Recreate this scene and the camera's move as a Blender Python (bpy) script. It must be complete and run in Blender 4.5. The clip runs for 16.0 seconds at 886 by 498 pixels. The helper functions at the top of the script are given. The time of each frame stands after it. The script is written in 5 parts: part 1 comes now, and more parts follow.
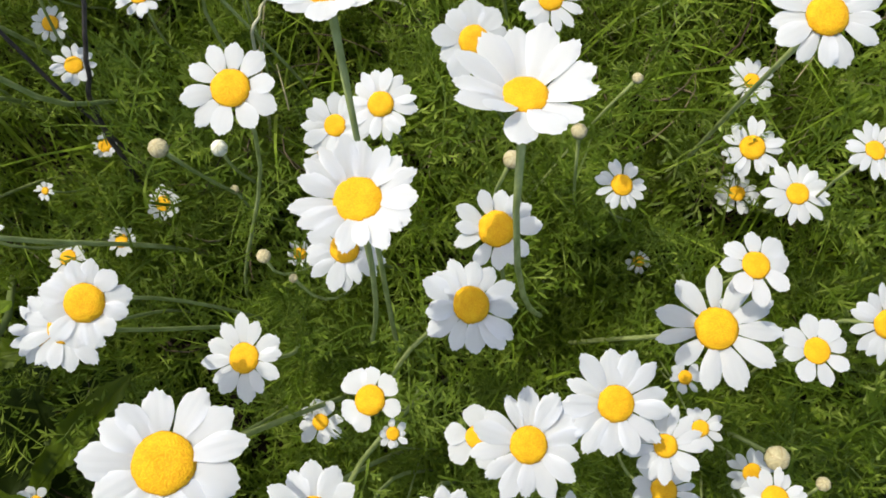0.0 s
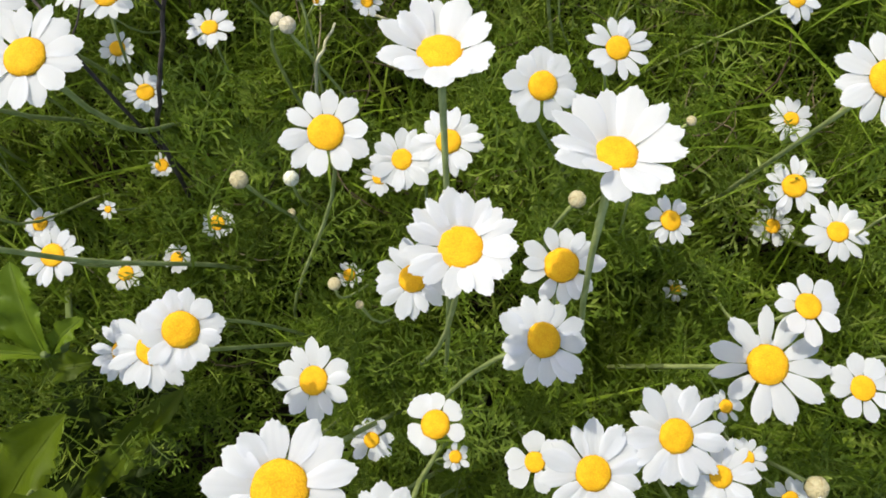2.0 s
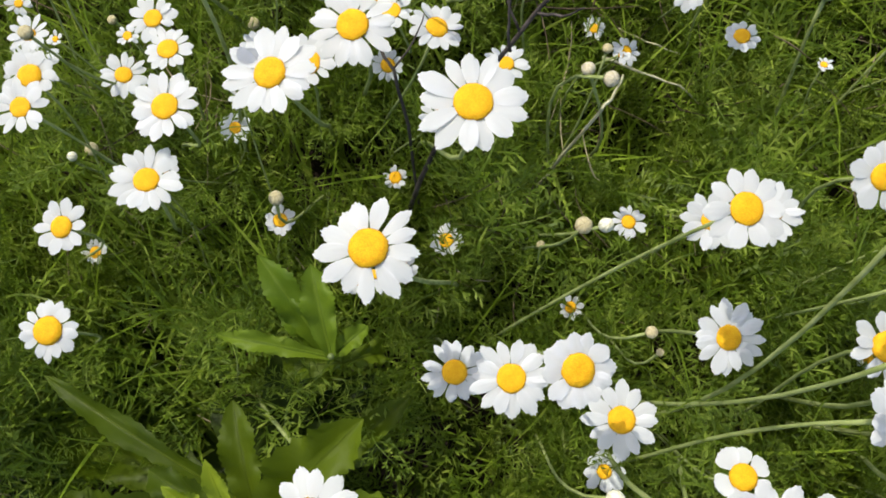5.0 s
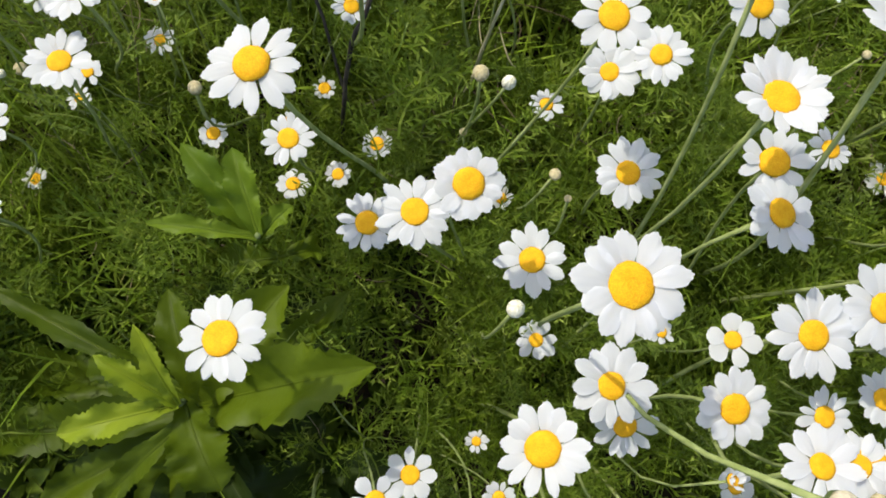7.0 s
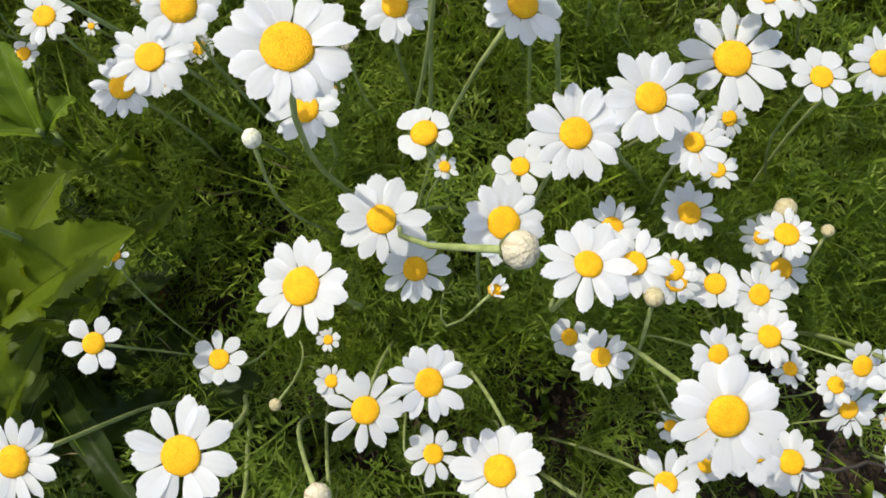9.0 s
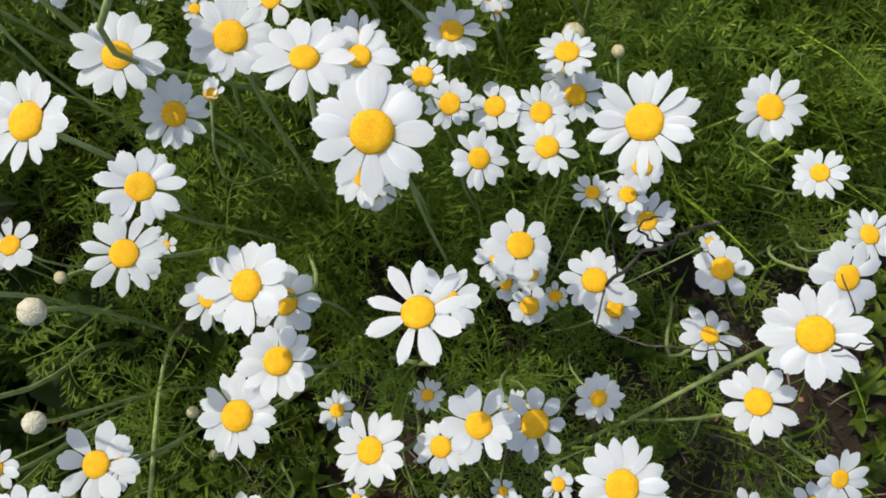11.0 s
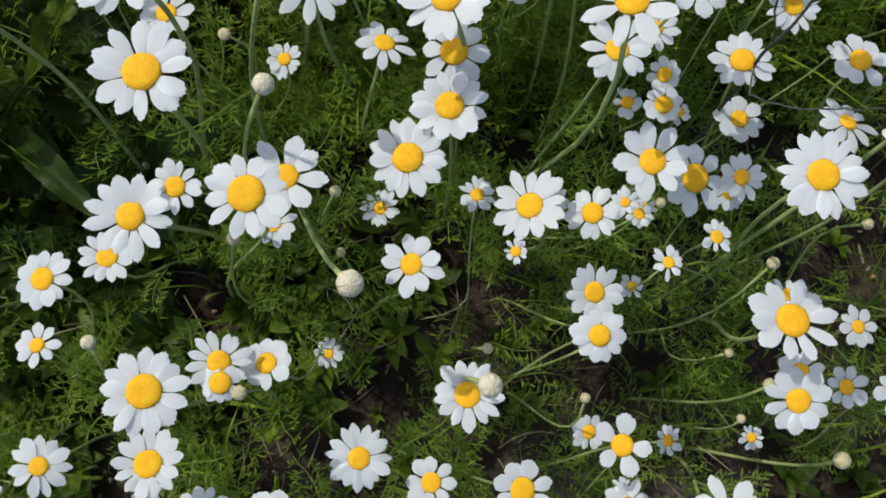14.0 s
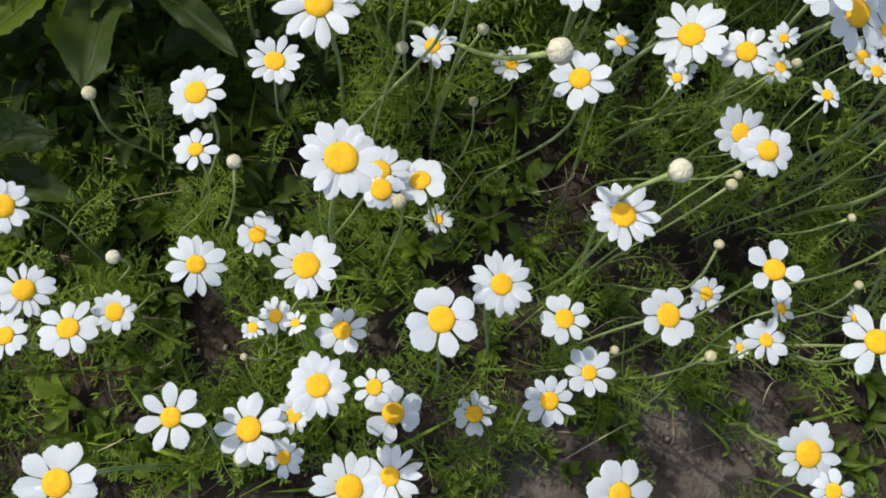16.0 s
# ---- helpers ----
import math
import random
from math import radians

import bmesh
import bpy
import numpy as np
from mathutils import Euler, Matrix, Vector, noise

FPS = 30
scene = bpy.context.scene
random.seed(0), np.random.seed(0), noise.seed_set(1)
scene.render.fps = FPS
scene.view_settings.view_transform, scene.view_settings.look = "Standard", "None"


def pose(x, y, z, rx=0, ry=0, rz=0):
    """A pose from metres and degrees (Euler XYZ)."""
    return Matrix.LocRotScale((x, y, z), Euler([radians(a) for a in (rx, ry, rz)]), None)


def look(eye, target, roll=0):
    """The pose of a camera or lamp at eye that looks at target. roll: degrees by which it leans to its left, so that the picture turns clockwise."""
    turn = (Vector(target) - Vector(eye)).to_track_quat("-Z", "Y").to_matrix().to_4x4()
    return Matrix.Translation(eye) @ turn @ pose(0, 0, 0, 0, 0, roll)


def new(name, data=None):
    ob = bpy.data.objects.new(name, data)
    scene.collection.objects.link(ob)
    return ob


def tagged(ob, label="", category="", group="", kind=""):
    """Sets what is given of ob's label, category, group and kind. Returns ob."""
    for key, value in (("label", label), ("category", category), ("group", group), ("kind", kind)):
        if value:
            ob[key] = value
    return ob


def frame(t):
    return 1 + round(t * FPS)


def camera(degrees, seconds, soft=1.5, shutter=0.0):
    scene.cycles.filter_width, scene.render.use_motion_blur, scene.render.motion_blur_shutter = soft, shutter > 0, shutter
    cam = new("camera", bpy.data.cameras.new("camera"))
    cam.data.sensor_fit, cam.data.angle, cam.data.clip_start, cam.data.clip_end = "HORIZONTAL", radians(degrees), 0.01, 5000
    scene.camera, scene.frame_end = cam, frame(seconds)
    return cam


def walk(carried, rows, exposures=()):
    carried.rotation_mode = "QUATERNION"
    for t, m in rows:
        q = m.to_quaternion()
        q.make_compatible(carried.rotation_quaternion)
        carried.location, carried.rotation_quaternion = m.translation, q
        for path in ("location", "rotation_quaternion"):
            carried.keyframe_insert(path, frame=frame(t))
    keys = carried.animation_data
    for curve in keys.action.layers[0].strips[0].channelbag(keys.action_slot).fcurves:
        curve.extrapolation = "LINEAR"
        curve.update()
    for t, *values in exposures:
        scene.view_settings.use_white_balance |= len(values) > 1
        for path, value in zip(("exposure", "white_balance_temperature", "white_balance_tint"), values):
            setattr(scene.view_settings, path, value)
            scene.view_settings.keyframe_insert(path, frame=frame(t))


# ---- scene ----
cam = camera(56.0, 16.0, soft=1.75)
walk(cam, [
    (0.0, pose(0.0000, 0.0000, 0.4800, 10.00, 0.00, 0.00)),
    (0.5, pose(-0.0036, -0.0011, 0.4768, 10.01, -0.44, 0.51)),
    (1.0, pose(0.0002, 0.0079, 0.4851, 8.54, -0.21, 0.24)),
    (1.5, pose(-0.0066, 0.0073, 0.4884, 9.24, -0.37, 0.45)),
    (2.0, pose(-0.0188, 0.0051, 0.4937, 10.51, 0.02, 1.40)),
    (2.5, pose(-0.0466, 0.0264, 0.4957, 10.17, -0.32, 3.38)),
    (3.0, pose(-0.0731, 0.0421, 0.4984, 10.40, -1.07, 6.00)),
    (3.5, pose(-0.1016, 0.0443, 0.5093, 10.52, -2.02, 6.79)),
    (4.0, pose(-0.1316, 0.0416, 0.5085, 10.34, -2.40, 8.21)),
    (4.2, pose(-0.1390, 0.0359, 0.5069, 10.09, -2.49, 8.61)),
    (6.3, pose(-0.1091, -0.0290, 0.5190, 10.81, -1.60, 6.10)),
    (6.5, pose(-0.1066, -0.0321, 0.5170, 10.57, -1.97, 5.37)),
    (7.0, pose(-0.0982, -0.0441, 0.5133, 11.03, -2.17, 4.40)),
    (7.5, pose(-0.0792, -0.0594, 0.5025, 10.86, -2.14, 2.54)),
    (8.0, pose(-0.0600, -0.0741, 0.4975, 10.61, -2.17, 0.54)),
    (8.5, pose(-0.0461, -0.0803, 0.4961, 10.62, -2.06, -0.65)),
    (9.0, pose(-0.0239, -0.0868, 0.4900, 10.71, -1.32, -1.98)),
    (9.5, pose(0.0003, -0.1029, 0.4845, 11.06, -1.25, -4.48)),
    (9.7, pose(0.0111, -0.1086, 0.4829, 11.06, -0.84, -5.15)),
    (11.8, pose(0.0457, -0.1744, 0.4653, 11.81, -0.09, -9.62)),
    (12.0, pose(0.0420, -0.1811, 0.4624, 11.83, -0.33, -9.91)),
    (12.5, pose(0.0314, -0.1980, 0.4581, 11.68, -0.83, -9.52)),
    (13.0, pose(0.0110, -0.2092, 0.4584, 12.01, -1.73, -8.49)),
    (13.5, pose(-0.0084, -0.2153, 0.4604, 12.21, -1.79, -7.74)),
    (14.0, pose(-0.0261, -0.2237, 0.4611, 12.73, -2.15, -6.68)),
    (14.5, pose(-0.0409, -0.2384, 0.4597, 12.97, -2.84, -5.18)),
    (15.0, pose(-0.0607, -0.2506, 0.4566, 12.60, -3.18, -5.14)),
    (15.5, pose(-0.0748, -0.2630, 0.4514, 12.32, -3.17, -4.03)),
    (16.0, pose(-0.0869, -0.2788, 0.4489, 12.78, -3.56, -3.92)),
], exposures=[(0.0, 0.95, 6820.0, 7.0), (9.7, 0.95, 6820.0, 7.0), (11.8, 0.66, 6420.0, 6.0), (14.0, 0.61, 6350.0, 6.0), (15.2, 0.75, 6300.0, 6.0), (16.0, 0.86, 6280.0, 6.0)])

# ---- world, sun ----
world = bpy.data.worlds.new("sky")
scene.world = world
world.use_nodes = True
wn = world.node_tree
sky = wn.nodes.new("ShaderNodeTexSky")
sky.sky_type = "NISHITA"
sky.sun_disc = False
SUN = Vector((-0.48, 0.41, 1.0)).normalized()
sky.sun_elevation = math.asin(SUN.z)
sky.sun_rotation = math.atan2(SUN.x, SUN.y)
sky.air_density, sky.dust_density, sky.ozone_density = 0.8, 2.2, 0.4
wn.nodes["Background"].inputs["Strength"].default_value = 0.15
wn.links.new(sky.outputs[0], wn.nodes["Background"].inputs["Color"])
lamp = bpy.data.lights.new("sun", "SUN")
lamp.energy, lamp.angle, lamp.color = 2.05, radians(0.55), (1.0, 0.965, 0.87)
sun = new("sun", lamp)
sun.matrix_world = look(SUN * 8, (0, 0, 0))


# ---- materials ----
class Mat:
    """A node material with short helpers."""

    def __init__(self, name, rough=0.6, spec=0.4):
        self.m = bpy.data.materials.new(name)
        self.m.use_nodes = True
        self.t = self.m.node_tree
        self.b = self.t.nodes["Principled BSDF"]
        self.out = self.t.nodes["Material Output"]
        self.b.inputs["Roughness"].default_value = rough
        self.b.inputs["Specular IOR Level"].default_value = spec

    def node(self, kind, **values):
        nd = self.t.nodes.new(kind)
        for key, value in values.items():
            nd.inputs[key].default_value = value
        return nd

    def link(self, a, b):
        self.t.links.new(a, b)

    def coords(self, scale=(1, 1, 1), which="Object"):
        tc, mp = self.node("ShaderNodeTexCoord"), self.node("ShaderNodeMapping")
        mp.inputs["Scale"].default_value = scale
        self.link(tc.outputs[which], mp.inputs["Vector"])
        return mp.outputs[0]

    def noise(self, vec, scale, detail=4.0):
        nd = self.node("ShaderNodeTexNoise", Scale=scale, Detail=detail)
        self.link(vec, nd.inputs["Vector"])
        return nd.outputs["Fac"]

    def ramp(self, fac, *stops):
        nd = self.t.nodes.new("ShaderNodeValToRGB")
        els = nd.color_ramp.elements
        while len(els) < len(stops):
            els.new(0.5)
        for el, (p, c) in zip(els, stops):
            el.position, el.color = p, (*c, 1)
        self.link(fac, nd.inputs["Fac"])
        return nd.outputs["Color"]

    def mix(self, fac, a, b, mode="MIX"):
        nd = self.t.nodes.new("ShaderNodeMix")
        nd.data_type, nd.blend_type = "RGBA", mode
        for s, k in ((fac, 0), (a, 6), (b, 7)):
            if isinstance(s, (int, float)):
                nd.inputs[k].default_value = s
            elif isinstance(s, tuple):
                nd.inputs[k].default_value = (*s, 1)
            else:
                self.link(s, nd.inputs[k])
        return nd.outputs[2]

    def random(self, island=False):
        if island:
            return self.t.nodes.new("ShaderNodeNewGeometry").outputs["Random Per Island"]
        return self.t.nodes.new("ShaderNodeObjectInfo").outputs["Random"]

    def bump(self, height, strength=0.4, distance=0.0005):
        nd = self.node("ShaderNodeBump", Strength=strength, Distance=distance)
        self.link(height, nd.inputs["Height"])
        self.link(nd.outputs[0], self.b.inputs["Normal"])
        return nd.outputs[0]

    def color(self, c):
        self.link(c, self.b.inputs["Base Color"])
        return self

    def thin(self, c, amount, normal=None):
        """Lets light through, as leaves and petals do."""
        tr, mx = self.node("ShaderNodeBsdfTranslucent"), self.node("ShaderNodeMixShader", Fac=amount)
        if isinstance(c, tuple):
            tr.inputs["Color"].default_value = (*c, 1)
        else:
            self.link(c, tr.inputs["Color"])
        if normal:
            self.link(normal, tr.inputs["Normal"])
        self.link(self.b.outputs[0], mx.inputs[1])
        self.link(tr.outputs[0], mx.inputs[2])
        self.link(mx.outputs[0], self.out.inputs["Surface"])
        return self


def petal_material():
    m = Mat("white_petal", 0.55, 0.3)
    v = m.coords((1, 1, 1))
    w = m.node("ShaderNodeTexWave", Scale=1.1, Distortion=0.8)
    m.link(m.coords((1.0, 0.06, 0.06)), w.inputs["Vector"])
    c = m.ramp(m.noise(v, 2.5), (0.3, (0.72, 0.73, 0.755)), (0.7, (0.77, 0.78, 0.80)))
    c = m.mix(m.random(), c, (0.765, 0.775, 0.79))
    c = m.mix(0.06, c, m.ramp(w.outputs["Fac"], (0.0, (0.70, 0.72, 0.76)), (1.0, (0.9, 0.9, 0.9))))
    m.bump(w.outputs["Fac"], 0.07, 0.03)
    return m.color(c).thin((0.92, 0.92, 0.925), 0.54).m


def disc_material():
    m = Mat("yellow_florets", 0.75, 0.25)
    v = m.coords()
    vo = m.node("ShaderNodeTexVoronoi", Scale=13.0)
    m.link(v, vo.inputs["Vector"])
    c = m.ramp(vo.outputs["Distance"], (0.0, (0.70, 0.405, 0.006)), (0.75, (0.58, 0.265, 0.004)))
    c = m.mix(m.ramp(m.random(), (0.0, (0, 0, 0)), (1.0, (0.45, 0.45, 0.45))), c, (0.63, 0.325, 0.006))
    c = m.mix(m.ramp(m.noise(v, 2.2), (0.45, (0, 0, 0)), (0.8, (0.5, 0.5, 0.5))), c, (0.72, 0.455, 0.013))
    m.bump(vo.outputs["Distance"], 0.22, -0.05)
    return m.color(c).m


def green_material(name, dark, mid, light, thin=0.25, island=True, rough=0.5, size=60.0):
    m = Mat(name, rough, 0.2)
    f = m.random(island)
    if island:
        tone = m.node("ShaderNodeMapRange", **{"From Min": 0.3, "From Max": 0.7})
        m.link(m.noise(m.coords(), 75.0, 2.0), tone.inputs["Value"])
        part_mix = m.node("ShaderNodeMix")
        part_mix.inputs[0].default_value = 0.42
        m.link(tone.outputs[0], part_mix.inputs[2])
        m.link(f, part_mix.inputs[3])
        f = part_mix.outputs[0]
    c = m.ramp(f, (0.0, dark), (0.5, mid), (0.88, light), (1.0, tuple(min(0.5, q * 1.35 + 0.03) for q in light)))
    c = m.mix(m.ramp(m.noise(m.coords(), size), (0.4, (0, 0, 0)), (0.75, (0.45, 0.45, 0.45))), c, dark)
    m.bump(m.noise(m.coords(), 900.0), 0.3, 0.0004)
    return m.color(c).thin(light, thin).m


def stem_material():
    m = Mat("downy_stem", 0.7, 0.25)
    v = m.coords((1, 1, 0.15))
    c = m.ramp(m.noise(v, 420.0), (0.35, (0.18, 0.215, 0.06)), (0.7, (0.33, 0.37, 0.15)))
    c = m.mix(m.ramp(m.random(), (0.0, (0, 0, 0)), (1.0, (0.5, 0.5, 0.5))), c, (0.16, 0.20, 0.06))
    m.bump(m.noise(v, 1500.0), 0.5, 0.0003)
    return m.color(c).m


def bud_material(name, a, b, line):
    m = Mat(name, 0.65, 0.3)
    v = m.coords((1.0, 1.0, 0.45))
    c = m.ramp(m.noise(v, 2.5, 5.0), (0.35, b), (0.65, a))
    turn, split, joined = m.node("ShaderNodeTexGradient"), m.node("ShaderNodeSeparateXYZ"), m.node("ShaderNodeCombineXYZ")
    turn.gradient_type = "RADIAL"
    tc = m.coords()
    m.link(tc, turn.inputs["Vector"])
    m.link(tc, split.inputs[0])
    m.link(turn.outputs["Fac"], joined.inputs["X"])
    m.link(split.outputs["Z"], joined.inputs["Y"])
    fold = m.node("ShaderNodeMapping")
    fold.inputs["Scale"].default_value = (16.0, 0.5, 1.0)
    m.link(joined.outputs[0], fold.inputs["Vector"])
    streak = m.noise(fold.outputs[0], 1.0, 2.0)
    c = m.mix(m.ramp(streak, (0.52, (0, 0, 0)), (0.66, (0.75, 0.75, 0.75))), c, line)
    m.bump(m.noise(v, 6.0, 3.0), 0.3, 0.01)
    return m.color(c).m


def soil_material():
    """Dark soil under the plants, with a paler patch."""
    m = Mat("brown_soil", 0.95, 0.1)
    v = m.coords()
    grain = m.noise(v, 38.0, 8.0)
    dark_soil = m.ramp(grain, (0.3, (0.014, 0.010, 0.007)), (0.55, (0.036, 0.026, 0.018)), (0.8, (0.085, 0.064, 0.046)))
    # The paler mix fills one oval patch with a noisy edge.
    dry = m.ramp(grain, (0.3, (0.032, 0.024, 0.018)), (0.55, (0.082, 0.064, 0.050)), (0.8, (0.165, 0.135, 0.108)))
    place = m.node("ShaderNodeMapping")
    place.inputs["Location"].default_value = (-0.4, 3.6, 0.0)
    place.inputs["Scale"].default_value = (7.0, 11.0, 0.0)
    m.link(m.coords(), place.inputs["Vector"])
    ball = m.node("ShaderNodeTexGradient")
    ball.gradient_type = "SPHERICAL"
    m.link(place.outputs[0], ball.inputs["Vector"])
    edge = m.node("ShaderNodeMath")
    edge.operation = "MULTIPLY_ADD"
    m.link(m.noise(v, 16.0), edge.inputs[0])
    edge.inputs[1].default_value = 0.8
    m.link(ball.outputs["Fac"], edge.inputs[2])
    c = m.mix(m.ramp(edge.outputs[0], (0.45, (0, 0, 0)), (0.85, (1, 1, 1))), dark_soil, dry)
    m.bump(m.noise(v, 190.0, 8.0), 1.0, 0.004)
    return m.color(c).m


def litter_material():
    m = Mat("dead_plant_litter", 0.9, 0.1)
    c = m.ramp(m.random(True), (0.0, (0.04, 0.028, 0.02)), (0.5, (0.10, 0.077, 0.055)), (0.85, (0.21, 0.17, 0.125)), (1.0, (0.27, 0.13, 0.06)))
    m.bump(m.noise(m.coords(), 500.0), 0.6, 0.001)
    return m.color(c).m


def twig_material():
    m = Mat("dark_dead_twig", 0.8, 0.2)
    c = m.ramp(m.noise(m.coords((1, 1, 0.2)), 300.0), (0.35, (0.030, 0.024, 0.021)), (0.75, (0.095, 0.078, 0.068)))
    m.bump(m.noise(m.coords(), 900.0), 0.6, 0.0006)
    return m.color(c).m


def straw_material():
    m = Mat("pale_dry_stem", 0.8, 0.2)
    c = m.ramp(m.noise(m.coords((1, 1, 0.2)), 260.0), (0.35, (0.34, 0.32, 0.18)), (0.75, (0.52, 0.50, 0.34)))
    m.bump(m.noise(m.coords(), 900.0), 0.5, 0.0005)
    return m.color(c).m


def broad_material(name, dark, mid, light, thin):
    m = Mat(name, 0.5, 0.16)
    v = m.coords()
    c = m.ramp(m.noise(v, 45.0, 6.0), (0.3, dark), (0.7, mid))
    c = m.mix(m.ramp(m.random(), (0.0, (0, 0, 0)), (1.0, (0.7, 0.7, 0.7))), c, light)
    c = m.mix(m.ramp(m.noise(v, 420.0, 3.0), (0.55, (0, 0, 0)), (0.75, (0.3, 0.3, 0.3))), c, light)
    m.bump(m.noise(v, 170.0, 6.0), 0.6, 0.0014)
    return m.color(c).thin(thin, 0.26).m


def dry_material():
    m = Mat("dry_straw", 0.8, 0.2)
    c = m.ramp(m.random(True), (0.0, (0.06, 0.04, 0.024)), (0.5, (0.14, 0.105, 0.06)), (1.0, (0.34, 0.29, 0.17)))
    m.bump(m.noise(m.coords(), 900.0), 0.5, 0.0004)
    return m.color(c).m


DRY = dry_material()
PETAL, DISC, STEM = petal_material(), disc_material(), stem_material()
FEATHER = green_material("feathery_leaf", (0.022, 0.044, 0.003), (0.090, 0.144, 0.009), (0.275, 0.345, 0.055), 0.40, True, 0.45)
GRASS = green_material("grass_blade", (0.088, 0.148, 0.009), (0.195, 0.29, 0.018), (0.36, 0.44, 0.07), 0.40, True, 0.6)
LOW_LEAF = green_material("low_weed_leaf", (0.024, 0.042, 0.004), (0.064, 0.098, 0.007), (0.14, 0.19, 0.018), 0.3, True, 0.5)
CUP = green_material("bract_cup", (0.09, 0.12, 0.04), (0.14, 0.18, 0.06), (0.2, 0.24, 0.1), 0.1, False)
BUD = bud_material("green_cream_bud", (0.46, 0.40, 0.24), (0.36, 0.31, 0.16), (0.27, 0.20, 0.09))
WHITE_BUD = bud_material("white_bud", (0.72, 0.70, 0.57), (0.62, 0.59, 0.42), (0.42, 0.39, 0.19))
CREAM_BUD = bud_material("withered_head", (0.54, 0.48, 0.35), (0.43, 0.38, 0.25), (0.30, 0.24, 0.13))
BROWN = broad_material("brown_dry_leaf", (0.10, 0.045, 0.012), (0.22, 0.105, 0.02), (0.33, 0.17, 0.035), (0.40, 0.20, 0.03))
SOIL, LITTER, TWIG, BROAD, STRAW = soil_material(), litter_material(), twig_material(), broad_material("broad_leaf", (0.028, 0.046, 0.002), (0.050, 0.076, 0.003), (0.086, 0.122, 0.005), (0.21, 0.27, 0.010)), straw_material()
# Leaf green darkened to carry the shade over the low, smooth-edged weeds.
SHADED_WEED = broad_material("shaded_weed_leaf", (0.012, 0.022, 0.003), (0.023, 0.038, 0.005), (0.038, 0.058, 0.010), (0.08, 0.12, 0.010))
LIT = broad_material("fresh_leaf", (0.050, 0.092, 0.006), (0.085, 0.135, 0.008), (0.125, 0.180, 0.014), (0.26, 0.34, 0.02))
YOUNG = broad_material("young_leaf", (0.10, 0.15, 0.008), (0.16, 0.21, 0.012), (0.22, 0.27, 0.02), (0.34, 0.42, 0.03))


# ---- mesh helpers ----
def mesh(name, verts, faces, material, smooth=True):
    me = bpy.data.meshes.new(name)
    me.from_pydata([tuple(v) for v in verts], [], faces)
    me.materials.append(material)
    me.polygons.foreach_set("use_smooth", [smooth] * len(me.polygons))
    me.update()
    return me


def bulk(name, verts, quads, material):
    """One mesh out of arrays of corners and four-sided faces."""
    me = bpy.data.meshes.new(name)
    nv, nq = len(verts), len(quads)
    me.vertices.add(nv)
    me.vertices.foreach_set("co", np.asarray(verts, np.float32).ravel())
    me.loops.add(nq * 4)
    me.loops.foreach_set("vertex_index", np.asarray(quads, np.int32).ravel())
    me.polygons.add(nq)
    me.polygons.foreach_set("loop_start", np.arange(0, nq * 4, 4, dtype=np.int32))
    me.materials.append(material)
    me.update(calc_edges=True)
    me.validate()
    return me


def part(name, data, parent, m=None, label=""):
    ob = new(name, data)
    ob.parent = parent
    if m is not None:
        ob.matrix_basis = m
    return tagged(ob, label)


def thing(name, at, label, category, group="", kind=""):
    ob = new(name)
    ob.empty_display_size = 0.01
    ob.location = at
    return tagged(ob, label, category, group, kind)


def tube(points, radii, sides=6, name="tube", material=None):
    """A round, tapering tube along points."""
    verts, faces = [], []
    pts = [Vector(p) for p in points]
    side = Vector((1, 0.3, 0.1))
    for i, p in enumerate(pts):
        d = (pts[min(i + 1, len(pts) - 1)] - pts[max(i - 1, 0)]).normalized()
        u = d.cross(side).normalized()
        w = d.cross(u)
        for k in range(sides):
            a = 2 * math.pi * k / sides
            verts.append(p + (u * math.cos(a) + w * math.sin(a)) * radii[i])
    for i in range(len(pts) - 1):
        for k in range(sides):
            a, b = i * sides + k, i * sides + (k + 1) % sides
            faces.append((a, b, b + sides, a + sides))
    faces.append(tuple(range(sides - 1, -1, -1)))
    faces.append(tuple(range((len(pts) - 1) * sides, len(pts) * sides)))
    return mesh(name, verts, faces, material or STEM)


def bezier(a, b, c, d, count):
    out = []
    for i in range(count):
        t = i / (count - 1)
        s = 1 - t
        out.append(a * s ** 3 + b * (3 * s * s * t) + c * (3 * s * t * t) + d * t ** 3)
    return out


def facing(n, spin=0.0):
    """A turn that lays z along n."""
    return Vector((0, 0, 1)).rotation_difference(n).to_matrix().to_4x4() @ Matrix.Rotation(spin, 4, "Z")


def ground_height(x, y):
    return 0.022 + 0.09 * max(-0.4, min(0.4, y)) + 0.006 * noise.noise((x * 9, y * 9, 0)) + 0.004 * noise.noise((x * 31, y * 31, 3))


HEADS = []


